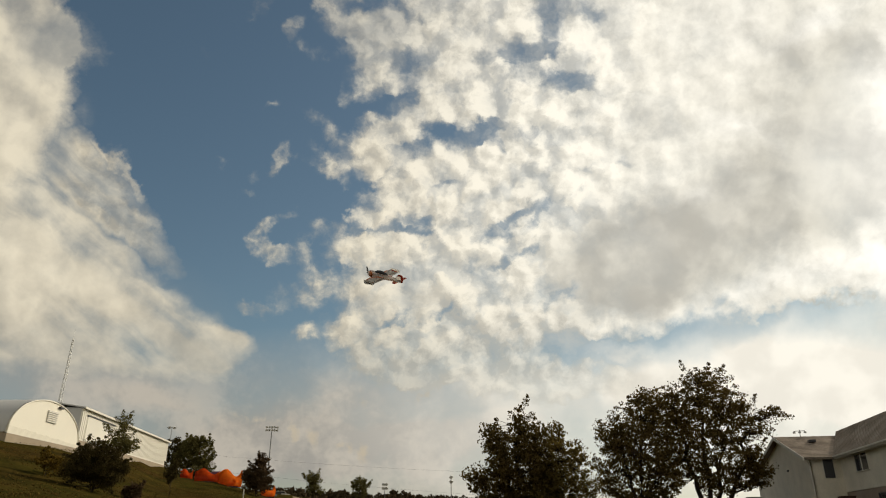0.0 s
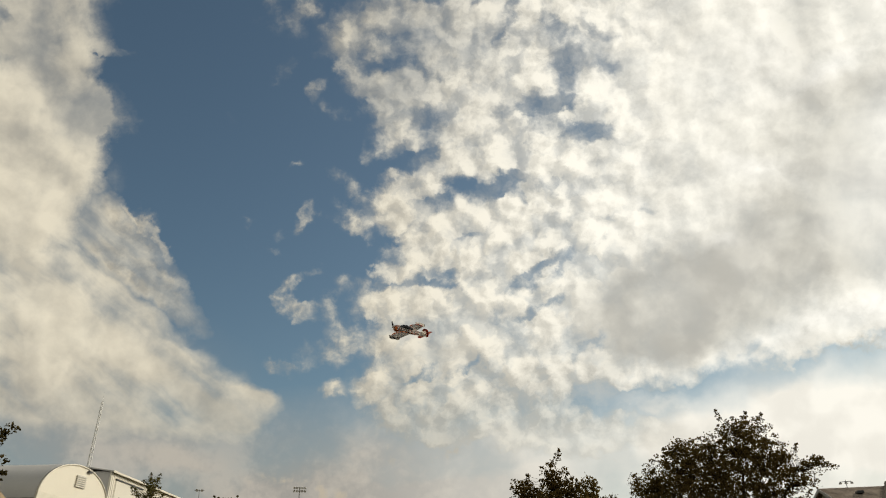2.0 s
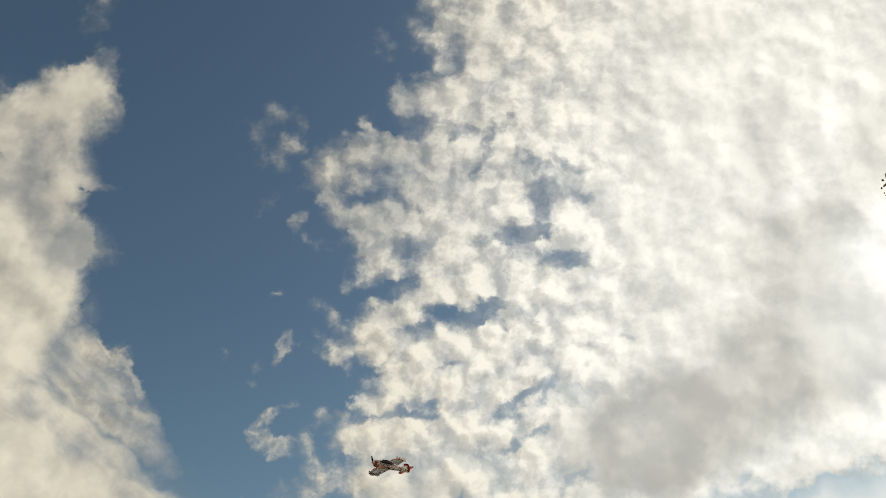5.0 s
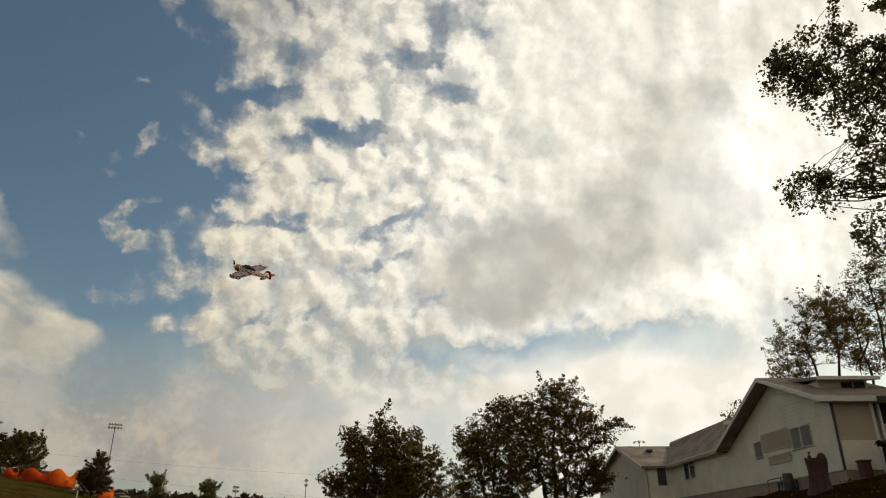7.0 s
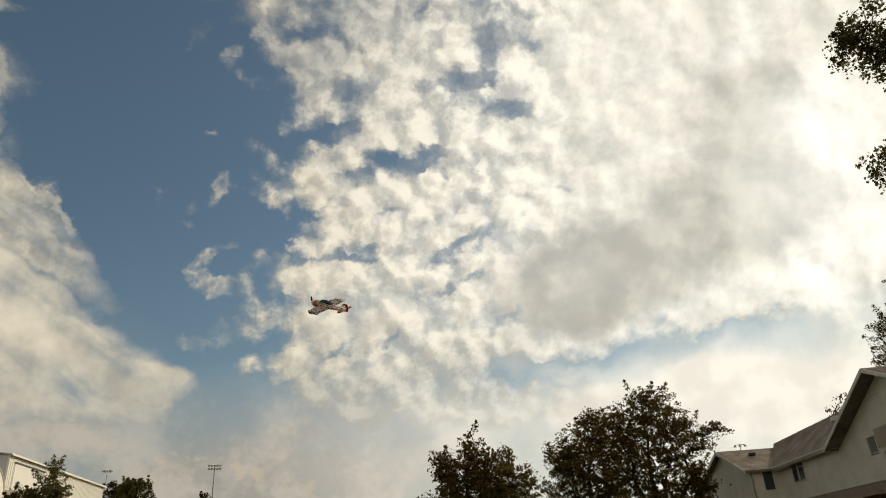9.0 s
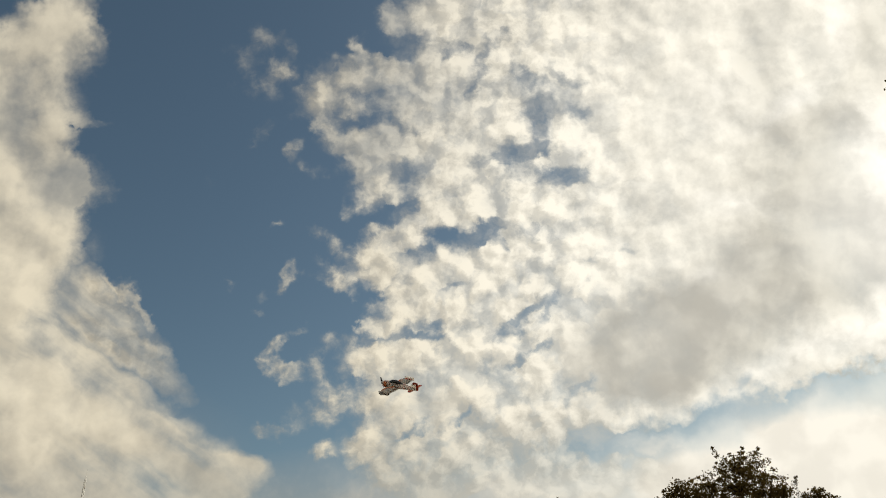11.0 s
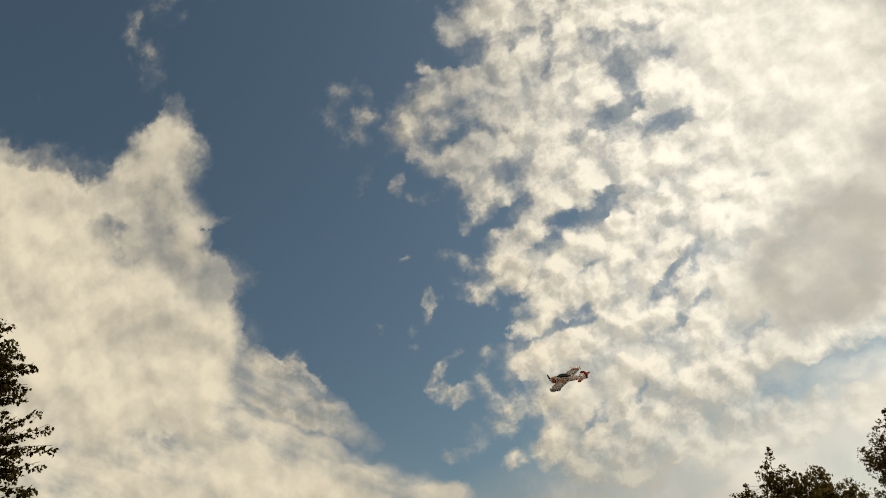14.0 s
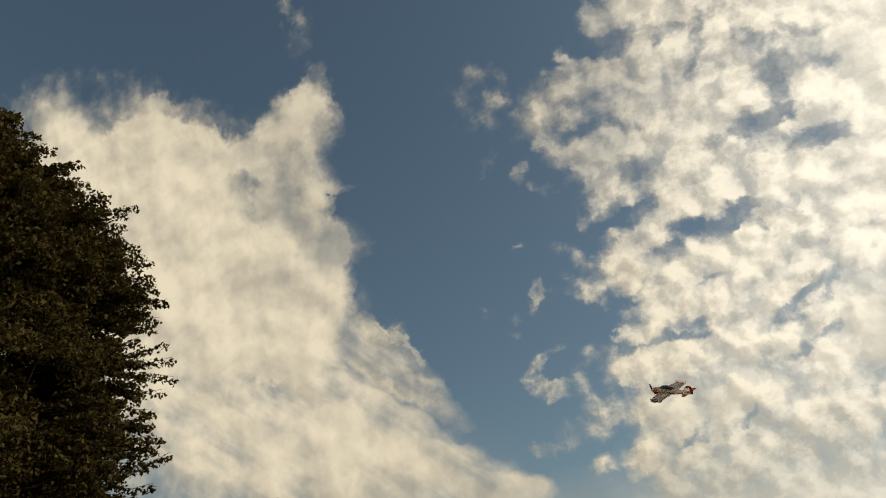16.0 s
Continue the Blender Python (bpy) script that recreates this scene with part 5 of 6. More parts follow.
def rake(x0, z0, x1, z1, y, mat="trim", tall=0.26):
    bm = bmesh.new()
    v0 = [bm.verts.new(p) for p in ((x0, y, z0), (x1, y, z1), (x1, y, z1 - tall), (x0, y, z0 - tall))]
    v1 = [bm.verts.new(p) for p in ((x0, y + 0.05, z0), (x1, y + 0.05, z1), (x1, y + 0.05, z1 - tall), (x0, y + 0.05, z0 - tall))]
    bm.faces.new(v0), bm.faces.new(v1[::-1])
    for i in range(4):
        j = (i + 1) % 4
        bm.faces.new((v0[i], v1[i], v1[j], v0[j]))
    return part("rake_board", bm, mat, house)


rake(GL - 0.45, EAVE - 0.16, GA, RIDGE + 0.06, -RO - 0.07, tall=0.22)
rake(GA, RIDGE + 0.06, GR + 0.5, ER - 0.14, -RO - 0.07, tall=0.22)
part("fascia", boxed(GR + 0.42, GR + 0.5, -RO - 0.05, 1.95, ER - 0.36, ER - 0.1, 0.01), "trim", house)
part("fascia", boxed(GR + 0.46, GR + 0.54, 1.95, 4.85, ER - 0.36, ER - 0.14, 0.01), "dark", house, "dark porch fascia")
part("fascia", boxed(XL + 0.2, GL - 0.3, -OV - 0.06, -OV, front_eave - 0.2, front_eave + 0.02, 0.01), "trim", house)
part("soffit", boxed(GR, GR + 0.42, -RO, 4.8, ER - 0.36, ER - 0.32), "trim", house)
part("soffit", boxed(XL, GL, -OV, 0.1, front_eave - 0.2, front_eave - 0.16), "trim", house)
# shed dormer on the end slope
dormer = part("dormer", boxed(-4.5, -2.0, 0.7, 3.2, 3.3, 4.56), "siding", house, "low white dormer with a flat roof")
part("dormer_roof", slab(bmesh.new(), [(-1.4, 0.4, 4.62), (-1.4, 3.5, 4.62), (-4.9, 3.5, 5.16), (-4.9, 0.4, 5.16)], 0.16), "shingle", dormer)
part("dormer_fascia", boxed(-1.42, -1.34, 0.37, 3.53, 4.46, 4.64), "trim", dormer)
for y in (1.85, 2.5):
    part("dormer_window", boxed(-2.0, -1.96, y, y + 0.55, 4.12, 4.44), "glass", dormer)
# low wing with its own gable
WX0, WX1, WA, WY, WE, WT = XL - 18.4, XL, XL - 7.4, -2.1, 2.55, 4.85
part("wall", wall_core([(WX0, -0.7), (WX1, -0.7), (WX1, WE), (WA, WT - 0.1), (WX0, WE)], WY + 0.06, WY + 0.2), "siding", house)
clad("siding", gable_span(WX0, WX1, WA, WE, WT), WY, -0.7, WT - 0.12)
part("wing_wall", boxed(WX1 - 0.2, WX1, WY + 0.05, 0.0, -0.5, EAVE - 0.1), "siding", house)
part("wing_wall", boxed(WX0, WX0 + 0.15, WY + 0.05, 7.0, -3.2, WE), "siding", house)
part("wing_foundation", boxed(WX0, WX1, WY + 0.03, WY + 0.3, -3.2, -0.7), "block", house, "brown block foundation")
part("wing_foundation", boxed(WX1 - 0.3, WX1 - 0.02, WY + 0.05, 0.0, -3.0, -0.5), "block", house)
ww = part("window", boxed(WX1, WX1 + 0.05, -1.25, -0.55, 1.0, 2.4), "dark", house, "narrow dark window")
part("window_frame", boxed(WX1 + 0.01, WX1 + 0.07, -1.33, -1.25, 0.95, 2.45, 0.01), "trim", ww)
part("window_frame", boxed(WX1 + 0.01, WX1 + 0.07, -0.55, -0.47, 0.95, 2.45, 0.01), "trim", ww)
shingled([(WX0 - 0.4, WY - 0.5, WE - 0.1), (WX0 - 0.4, 8, WE - 0.1), (WA, 8, WT + 0.05), (WA, WY - 0.5, WT + 0.05)], 18)
shingled([(WX1 + 0.4, 1.2, WE - 0.1), (WX1 + 0.4, WY - 0.5, WE - 0.1), (WA, WY - 0.5, WT + 0.05), (WA, 8, WT + 0.05)], 18)
rake(WX0 - 0.5, WE - 0.12, WA, WT + 0.05, WY - 0.56)
rake(WA, WT + 0.05, WX1 + 0.5, WE - 0.12, WY - 0.56)
part("wall_vent", boxed(WA + 0.7, WA + 1.15, WY - 0.09, WY, 1.95, 2.1, 0.01), "dark", house, "small dark wall vent")
dn = bmesh.new()
tube(dn, [(WX1 + 0.3, WY - 0.3, WE - 0.15), (WX1 + 0.1, WY - 0.12, WE - 0.5), (WX1 + 0.06, WY - 0.08, WE - 0.8), (WX1 + 0.06, WY - 0.08, -0.6), (WX1 - 0.6, WY - 0.6, -0.85), (WX1 - 2.6, WY - 1.4, -1.0)], [0.05] * 6, 6)
part("downspout", dn, "trim", house, "white rain downspout with an elbow")
part("gutter", boxed(WX1 + 0.4, GL - 0.4, -OV - 0.16, -OV - 0.06, front_eave - 0.1, front_eave + 0.02, 0.02), "trim", house)
# roof fittings
part("roof_vent", boxed(-17.0, -16.3, 1.5, 2.1, 4.45, 4.75, 0.03), "trim", house, "pale box vent on the roof")
part("roof_vent", boxed(-30.2, -29.6, -0.6, -0.1, 4.1, 4.3, 0.03), "dark", house)


aerial = thing("roof_aerial", Matrix.Translation((HOUSE @ pose(WA, -0.4, WT)).translation) @ pose(0, 0, 0, 0, 0, -27), "small grey weather vane with cups on the low roof", "weather vane")
part("mast", tube(bmesh.new(), [(0, 0, -0.1), (0, 0, 0.62)], [0.03, 0.02], 6), "dark", aerial)
part("boom", tube(bmesh.new(), [(-0.42, 0, 0.52), (0.42, 0, 0.52)], [0.025, 0.025], 5), "dark", aerial)
for i in range(3):
    x = -0.42 + 0.42 * i
    part("cup", tube(bmesh.new(), [(x, 0, 0.52), (x, 0, 0.46), (x, 0, 0.34)], [0.03, 0.10, 0.13], 8), "grey_metal", aerial)

# tree stump on the lawn before the house
sb = bmesh.new()
rings = []
for k in range(15):
    f = k / 14
    rad = 0.50 + 0.34 * (1 - f) ** 4 + 0.13 * f ** 3
    ring = []
    for i in range(36):
        a = 2 * math.pi * i / 36
        flute = 0.11 * math.sin(3 * a + 1) * (0.5 + 0.5 * (1 - f)) + 0.07 * math.sin(7 * a + 2 * f) + 0.10 * noise.noise((math.cos(a) * 2, math.sin(a) * 2, f * 3))
        q = rad * (1 + flute)
        rim = (0.09 * noise.noise((math.cos(a) * 1.4 + 5, math.sin(a) * 1.4, 0.3)) + 0.07 * noise.noise((math.cos(a) * 5, math.sin(a) * 5, 7.3))) * f ** 6
        ring.append(sb.verts.new((q * math.cos(a) + 0.10 * math.sin(2.2 * f), q * math.sin(a), 1.72 * f - 0.2 + rim)))
    rings.append(ring)
inner_ring = [sb.verts.new((v.co.x * 0.78, v.co.y * 0.78, v.co.z - 0.16)) for v in rings[-1]]
rings.append(inner_ring)
for r, s in zip(rings, rings[1:]):
    for i in range(36):
        sb.faces.new((r[i], r[(i + 1) % 36], s[(i + 1) % 36], s[i]))
sb.faces.new(inner_ring)
stump = thing("tree_stump", spot(39.75, 34) @ Matrix.Diagonal((0.66, 0.66, 0.88, 1)), "tall weathered brown tree stump on the lawn", "stump")
part("stump_wood", sb, "stump", stump, smooth=True)
part("broken_spike", tube(bmesh.new(), [(-0.20, -0.2, 1.2), (-0.20, -0.2, 1.62), (-0.22, -0.2, 1.74), (-0.10, -0.2, 1.80)], [0.16, 0.11, 0.08, 0.03], 8), "stump", stump, smooth=True)
part("knob", tube(bmesh.new(), [(0.40, 0, 1.0), (0.48, -0.05, 1.35), (0.46, -0.05, 1.62), (0.44, -0.05, 1.74)], [0.14, 0.27, 0.26, 0.12], 12), "stump", stump, smooth=True)

# hedge along the porch
rng = np.random.default_rng(83)
cl = []
for _ in range(900):
    p = [0.9 + rng.random() * 1.2, -0.9 + rng.random() * 7.9, rng.random() * 1.5]
    k = int(rng.integers(4))
    if k < 3:
        p[(0, 2, 0)[k]] = (2.06, 1.46, 2.0)[k] + 0.12 * (rng.random() - 0.5)
    cl.append(tuple(p))
hedge = thing("hedge", HOUSE @ pose(0.2, 1.9, -0.45), "dark clipped evergreen hedge along the porch", "hedge")
hc = new("foliage", leaf_mesh("foliage", cl, [0.17] * len(cl), 46, 0.085, "hedge", rng))
hc.parent = hedge
part("stem", boxed(1.0, 1.86, -0.75, 6.9, -0.4, 1.34, 0.12), "hedge", hedge)

# utility box and block by the wall
unit = thing("brick_box", HOUSE @ pose(-22.6, -0.9, -1.5), "low reddish brick planter box by the wall", "box")
part("body", boxed(-0.6, 0.6, -0.4, 0.4, 0, 1.05, 0.03), "brick", unit)
part("cap", boxed(-0.65, 0.65, -0.44, 0.44, 1.05, 1.10, 0.02), "brick", unit)
pot = thing("clay_block", HOUSE @ pose(0.75, 0.5, -0.35), "reddish brick block against the foundation", "block")
part("body", boxed(-0.22, 0.22, -0.2, 0.2, 0, 0.62, 0.03), "brick", pot)
part("cap", boxed(-0.27, 0.27, -0.24, 0.24, 0.62, 0.70, 0.02), "brick", pot)
rail = thing("handrail", HOUSE @ pose(-6.6, -0.7, -0.75), "thin dark pipe rail by the cellar window", "rail")
part("pipe", tube(bmesh.new(), [(0, 0, 0), (0, 0, 0.75), (1.6, 0, 0.8), (1.6, 0, 0)], [0.03] * 4, 6), "dark", rail)
keg = thing("barrel", HOUSE @ pose(-4.2, -0.7, -0.7), "small dark barrel by the foundation", "barrel")
part("body", tube(bmesh.new(), [(0, 0, 0), (0, 0, 0.1), (0, 0, 0.45), (0, 0, 0.8), (0, 0, 0.88)], [0.22, 0.25, 0.28, 0.25, 0.22], 14), "dark", keg)
bin_ = thing("white_cabinet", spot(24.15, 67, 0.3), "white box cabinet with a dark base beside the house", "cabinet")
part("top", boxed(-0.8, 0.6, -0.5, 0.5, 0.75, 1.5, 0.04), "trim", bin_)
part("base", boxed(-0.2, 0.5, -0.4, 0.4, -0.6, 0.75), "dark", bin_)

# ------------------------------------------------------------------ sheds on the hill
P1, P2 = polar(-26.65, 88), polar(-20.5, 118)
run = P2 - P1
shed_len = run.length
SHED = Matrix.Translation((P1.x, P1.y, 10.95)) @ pose(0, 0, 0, 0, 0, math.degrees(math.atan2(run.y, run.x)))
shed = thing("metal_shed", SHED, "long white ribbed sheet-metal shed on the hill", "shed")
SH = 3.65
rb = bmesh.new()
x = 0.0
while x < shed_len:
    v = [rb.verts.new(p) for p in ((x, 0, 0.35), (x + 0.28, 0, 0.35), (x + 0.32, -0.05, 0.35), (x + 0.43, -0.05, 0.35), (x + 0.47, 0, 0.35))]
    w = [rb.verts.new((q.co.x, q.co.y, SH)) for q in v]
    for i in range(4):
        rb.faces.new((v[i], v[i + 1], w[i + 1], w[i]))
    x += 0.47
part("ribbed_wall", rb, "white_metal", shed, "white ribbed metal wall")
part("wall_core", boxed(0, shed_len, 0.02, 0.2, 0, SH), "white_metal", shed)
# grey metal here puts the shade of the near end into its colour
part("end_wall", boxed(-0.02, 0.15, 0.2, 9, 0, SH), "grey_metal", shed, "shaded grey end wall")
part("end_wall", boxed(shed_len - 0.15, shed_len, 0.2, 9, 0, SH), "white_metal", shed)
part("back_wall", boxed(0, shed_len, 8.9, 9.05, 0, SH), "white_metal", shed)
part("roof", slab(bmesh.new(), [(-0.3, -0.3, SH + 0.05), (shed_len + 0.3, -0.3, SH + 0.05), (shed_len + 0.3, 4.5, SH + 0.75), (-0.3, 4.5, SH + 0.75)], 0.12), "grey_metal", shed)
part("roof", slab(bmesh.new(), [(-0.3, 9.4, SH + 0.05), (shed_len + 0.3, 9.4, SH + 0.05), (shed_len + 0.3, 4.5, SH + 0.75), (-0.3, 4.5, SH + 0.75)], 0.12), "grey_metal", shed)
part("eave_trim", boxed(-0.35, shed_len + 0.35, -0.36, -0.26, SH - 0.14, SH + 0.08), "white_metal", shed)
part("base_course", boxed(-0.02, shed_len + 0.02, -0.04, 0.1, -1.5, 0.12), "concrete", shed, "grey-brown concrete base")
part("shed_door", boxed(1.4, 8.2, -0.09, -0.05, 0.2, 2.9), "white_metal", shed, "wide white sliding door")
part("door_track", boxed(1.2, 9.6, -0.16, -0.05, 2.9, 3.05), "dark", shed, "dark door track")
part("shed_lamp", boxed(12.0, 12.5, -0.35, -0.05, 2.95, 3.25, 0.03), "dark", shed, "dark wall lamp")

HC = polar(-28.75, 80)
hangar = thing("arched_hangar", pose(HC.x, HC.y, 9.35, 0, 0, 88.5), "arched hangar with white fabric front and grey roof", "hangar")
HR, HH = 6.3, 4.0


def arch(z0, n=28):
    return [(HR * math.cos(math.pi * i / n), z0 + (HH - 0.2) * math.sin(math.pi * i / n) ** 0.92) for i in range(n + 1)]


part("front", wall_core(arch(0.6), -0.05, 0.1), "white_fabric", hangar, "white arched fabric front")
part("base_wall", boxed(-HR, HR, -0.1, 0.2, -1.8, 0.55), "concrete", hangar, "stained concrete base wall")
sk = bmesh.new()
for i in range(24):
    a, b = -HR + 2 * HR * i / 24, -HR + 2 * HR * (i + 1) / 24
    za, zb = 1.25 + 0.18 * noise.noise((i * 0.7, 0, 2)) - 0.018 * i, 1.25 + 0.18 * noise.noise(((i + 1) * 0.7, 0, 2)) - 0.018 * (i + 1)
    v = [sk.verts.new(p) for p in ((a, -0.09, 0.5), (b, -0.09, 0.5), (b, -0.13 - 0.04 * (i % 2), zb), (a, -0.13 - 0.04 * ((i + 1) % 2), za))]
    sk.faces.new(v)
part("fabric_skirt", sk, "white_fabric", hangar, "loose white skirt of fabric")
pts = arch(0.6)
bm = bmesh.new()
for y0, y1, k0 in ((0.05, 20, 1.0),):
    f = [bm.verts.new((x * 1.01, y0, z + 0.05)) for x, z in pts]
    g = [bm.verts.new((x * 1.01, y1, z + 0.05)) for x, z in pts]
    for i in range(len(pts) - 1):
        bm.faces.new((f[i], f[i + 1], g[i + 1], g[i]))
part("barrel_roof", bm, "grey_metal", hangar, "grey barrel roof", smooth=True)
part("rim", tube(bmesh.new(), [(x, -0.08, z) for x, z in pts], [0.07] * len(pts), 6), "white_fabric", hangar)
part("side_wall", boxed(-HR - 0.02, -HR + 0.2, 0.2, 20, -1.8, 0.7), "concrete", hangar)
part("side_wall", boxed(HR - 0.2, HR + 0.02, 0.2, 20, -1.8, 0.7), "concrete", hangar)
lv = part("louvre", boxed(-0.5, 1.2, -0.12, -0.06, 2.35, 3.5), "grey_metal", hangar, "grey louvred vent")
for i in range(6):
    s = bmesh.new()
    box(s, -0.55, 1.25, -0.2, -0.1, 2.39 + i * 0.19, 2.48 + i * 0.19)
    part("slat", s, "white_metal", lv)
part("front_lamp", boxed(1.2, 1.9, -0.3, -0.06, 3.95, 4.12, 0.03), "dark", hangar)

# sand heap beside the hangar
hb = bmesh.new()
rows_of = []
for k in range(9):
    f = k / 8
    rows_of.append([hb.verts.new((3.6 * (1 - f) * math.cos(a) * (1 + 0.15 * noise.noise((math.cos(a), math.sin(a), f))), 3.6 * (1 - f) * math.sin(a), -0.6 + 3.2 * f ** 0.9 + 0.15 * noise.noise((3 * math.cos(a), 3 * math.sin(a), 2 * f)))) for a in [2 * math.pi * i / 24 for i in range(24)]])
for r, s in zip(rows_of, rows_of[1:]):
    for i in range(24):
        hb.faces.new((r[i], r[(i + 1) % 24], s[(i + 1) % 24], s[i]))
heap = thing("sand_heap", spot(-34.5, 69), "tan heap of sand beside the arched hangar", "heap")
part("sand", hb, "sand", heap, smooth=True)

# lattice mast behind the hangar
mast = thing("lattice_mast", spot(-28.3, 115, 0, 20), "thin pale lattice radio mast", "mast")
MH = 18.8
for k in range(3):
    a = 2 * math.pi * k / 3
    part("leg", tube(bmesh.new(), [(0.42 * math.cos(a), 0.42 * math.sin(a), -0.3), (0.12 * math.cos(a), 0.12 * math.sin(a), MH)], [0.06, 0.045], 5), "lamp_head", mast)
br = bmesh.new()
for i in range(36):
    z0, z1 = MH * i / 36, MH * (i + 1) / 36
    q0, q1 = 0.42 - 0.30 * z0 / MH, 0.42 - 0.30 * z1 / MH
    for k in range(3):
        a, b = 2 * math.pi * k / 3, 2 * math.pi * (k + 1) / 3
        if i % 2:
            a, b = b, a
        tube(br, [(q0 * math.cos(a), q0 * math.sin(a), z0), (q1 * math.cos(b), q1 * math.sin(b), z1)], [0.03, 0.03], 4)
part("bracing", br, "lamp_head", mast)
part("tip", tube(bmesh.new(), [(0, 0, MH - 0.3), (0, 0, MH + 1.4)], [0.04, 0.015], 5), "lamp_head", mast)


def light_pole(az, d, tall, cols, rows_, wide, label, r=0.10):
    p = thing("floodlight_pole", spot(az, d), label, "light pole", "floodlight poles")
    part("pole", tube(bmesh.new(), [(0, 0, -0.5), (0, 0, tall)], [r, r * 0.6], 8), "steel", p)
    for j in range(rows_):
        z = tall - 0.25 - j * 0.8
        bar = part("crossbar", boxed(-wide / 2, wide / 2, -0.06, 0.06, z - 0.06, z + 0.06), "steel", p)
        for i in range(cols):
            x = -wide / 2 + wide * (i + 0.5) / cols
            b = bmesh.new()
            tube(b, [(x, -0.05, z + 0.12), (x, -0.25, z + 0.10), (x, -0.6, z - 0.10)], [0.10, 0.24, 0.33], 10)
            part("lamp", b, "lamp_head", bar)
    return p


light_pole(-12.95, 197, 21.0, 5, 2, 3.5, "tall floodlight pole with two rows of lamps", 0.2)
light_pole(-20.4, 176, 14.0, 2, 1, 2.2, "distant floodlight pole with a pair of lamps")
light_pole(1.45, 135, 7.7, 1, 2, 0.7, "slim light pole in the field")
light_pole(-3.8, 160, 5.0, 2, 2, 1.4, "short floodlight pole in the field")

# wires across the field
for (a0, d0, e0), (a1, d1, e1) in (((-29, 180, 6.1), (29, 156, 3.6)), ((-29, 180, 5.4), (29, 156, 1.5))):
    p, q = polar(a0, d0, 1.6 + d0 * math.tan(radians(e0))), polar(a1, d1, 1.6 + d1 * math.tan(radians(e1)))
    pts = [p.lerp(q, k / 30) - Vector((0, 0, 2.4 * math.sin(math.pi * k / 30))) for k in range(31)]
    w = thing("power_line", Matrix.Translation(p), "thin dark overhead wire across the field", "wire", "overhead wires")
    part("wire", tube(bmesh.new(), [v - p for v in pts], [0.011] * 31, 5), "dark", w)

# snow plough blades parked on the slope


def plough(az, d, wide, tall, turn, mat, label):
    """A curled blade: its face is hollow towards the viewer, its ends sweep up and forward."""
    p = thing("plough_blade", spot(az, d, 0, turn), label, "plough blade", "plough blades")
    bm = bmesh.new()
    nseg, grid = 16, []
    for k in range(nseg + 1):
        u = 2 * k / nseg - 1
        lift = 1 + 0.10 * abs(u) ** 4 + 0.28 * math.cos(3.4 * (u + 0.35)) + 0.16 * max(u, 0) ** 5
        fwd = -0.45 * abs(u) ** 2.5
        ring = []
        for i in range(13):
            a = radians(-62 + 150 * i / 12)
            ring.append(bm.verts.new((wide / 2 * u, fwd + 0.55 * tall * math.cos(a), tall * (0.46 + 0.52 * math.sin(a)) * lift)))
        grid.append(ring)
    for a, b in zip(grid, grid[1:]):
        for i in range(12):
            bm.faces.new((a[i], b[i], b[i + 1], a[i + 1]))
    bmesh.ops.solidify(bm, geom=bm.faces[:], thickness=0.04)
    part("moldboard", bm, mat, p, smooth=True)
    part("cutting_edge", boxed(-wide / 2 * 0.9, wide / 2 * 0.9, 0.22 * tall, 0.22 * tall + 0.06, -0.1, 0.08), "dark", p)
    part("push_frame", boxed(-0.5, 0.5, 0.62 * tall + 0.1, 0.62 * tall + 1.4, 0.2, 0.45, 0.03), "dark", p)
    for x in (-wide / 4, wide / 4):
        part("rib", boxed(x - 0.05, x + 0.05, 0.6 * tall, 0.6 * tall + 0.2, 0.25, tall * 0.7), mat, p)
    return p


plough(-17.4, 102, 3.2, 1.35, 14, "red_orange", "red-orange curved snow plough blade on the slope")
plough(-15.75, 101, 3.2, 1.8, -12, "orange", "large orange curved snow plough blade on the slope")
plough(-18.9, 104, 1.7, 1.05, 10, "red_orange", "small orange snow plough blade on the slope")
plough(-12.85, 103, 2.2, 1.3, -25, "orange", "orange snow plough blade beside a reddish tree")
ball = thing("fuel_tank", spot(-16.7, 104), "rounded purple-grey tank behind the plough blades", "tank")
part("tank", tube(bmesh.new(), [(-0.95, 0.6, 0.8), (-0.9, 0.6, 0.8), (-0.7, 0.6, 0.8), (0.7, 0.6, 0.8), (0.9, 0.6, 0.8), (0.95, 0.6, 0.8)], [0.15, 0.4, 0.58, 0.58, 0.4, 0.15], 20), "purple", ball, smooth=True)
part("cradle", boxed(-0.7, 0.7, 0.2, 1.0, -0.2, 0.4), "dark", ball)


def car(az, d, turn, mat, label):
    c = thing("car", spot(az, d, 0, turn), label, "car", "parked cars")
    pr = [(-2.1, 0.35), (-2.1, 0.8), (-1.2, 0.95), (-0.7, 1.4), (0.8, 1.45), (1.5, 0.95), (2.1, 0.85), (2.15, 0.35)]
    b = wall_core(pr, -0.85, 0.85)
    part("body", b, mat, c)
    part("windscreen", wall_core([(-1.05, 1.0), (-0.68, 1.34), (0.75, 1.38), (1.3, 1.0)], -0.87, 0.87), "glass", c)
    for x in (-1.35, 1.4):
        for y in (-0.8, 0.8):
            w = part("wheel", tube(bmesh.new(), [(x, y - 0.1, 0.32), (x, y + 0.1, 0.32)], [0.32, 0.32], 16), "dark", c)
            part("rim", tube(bmesh.new(), [(x, y - 0.115, 0.32), (x, y + 0.115, 0.32)], [0.18, 0.18], 12), "steel", w)
    return c


car(-12.75, 138, 12, "dark", "dark parked car on the hill")
car(-12.0, 141, 10, "white_metal", "white parked car on the hill")

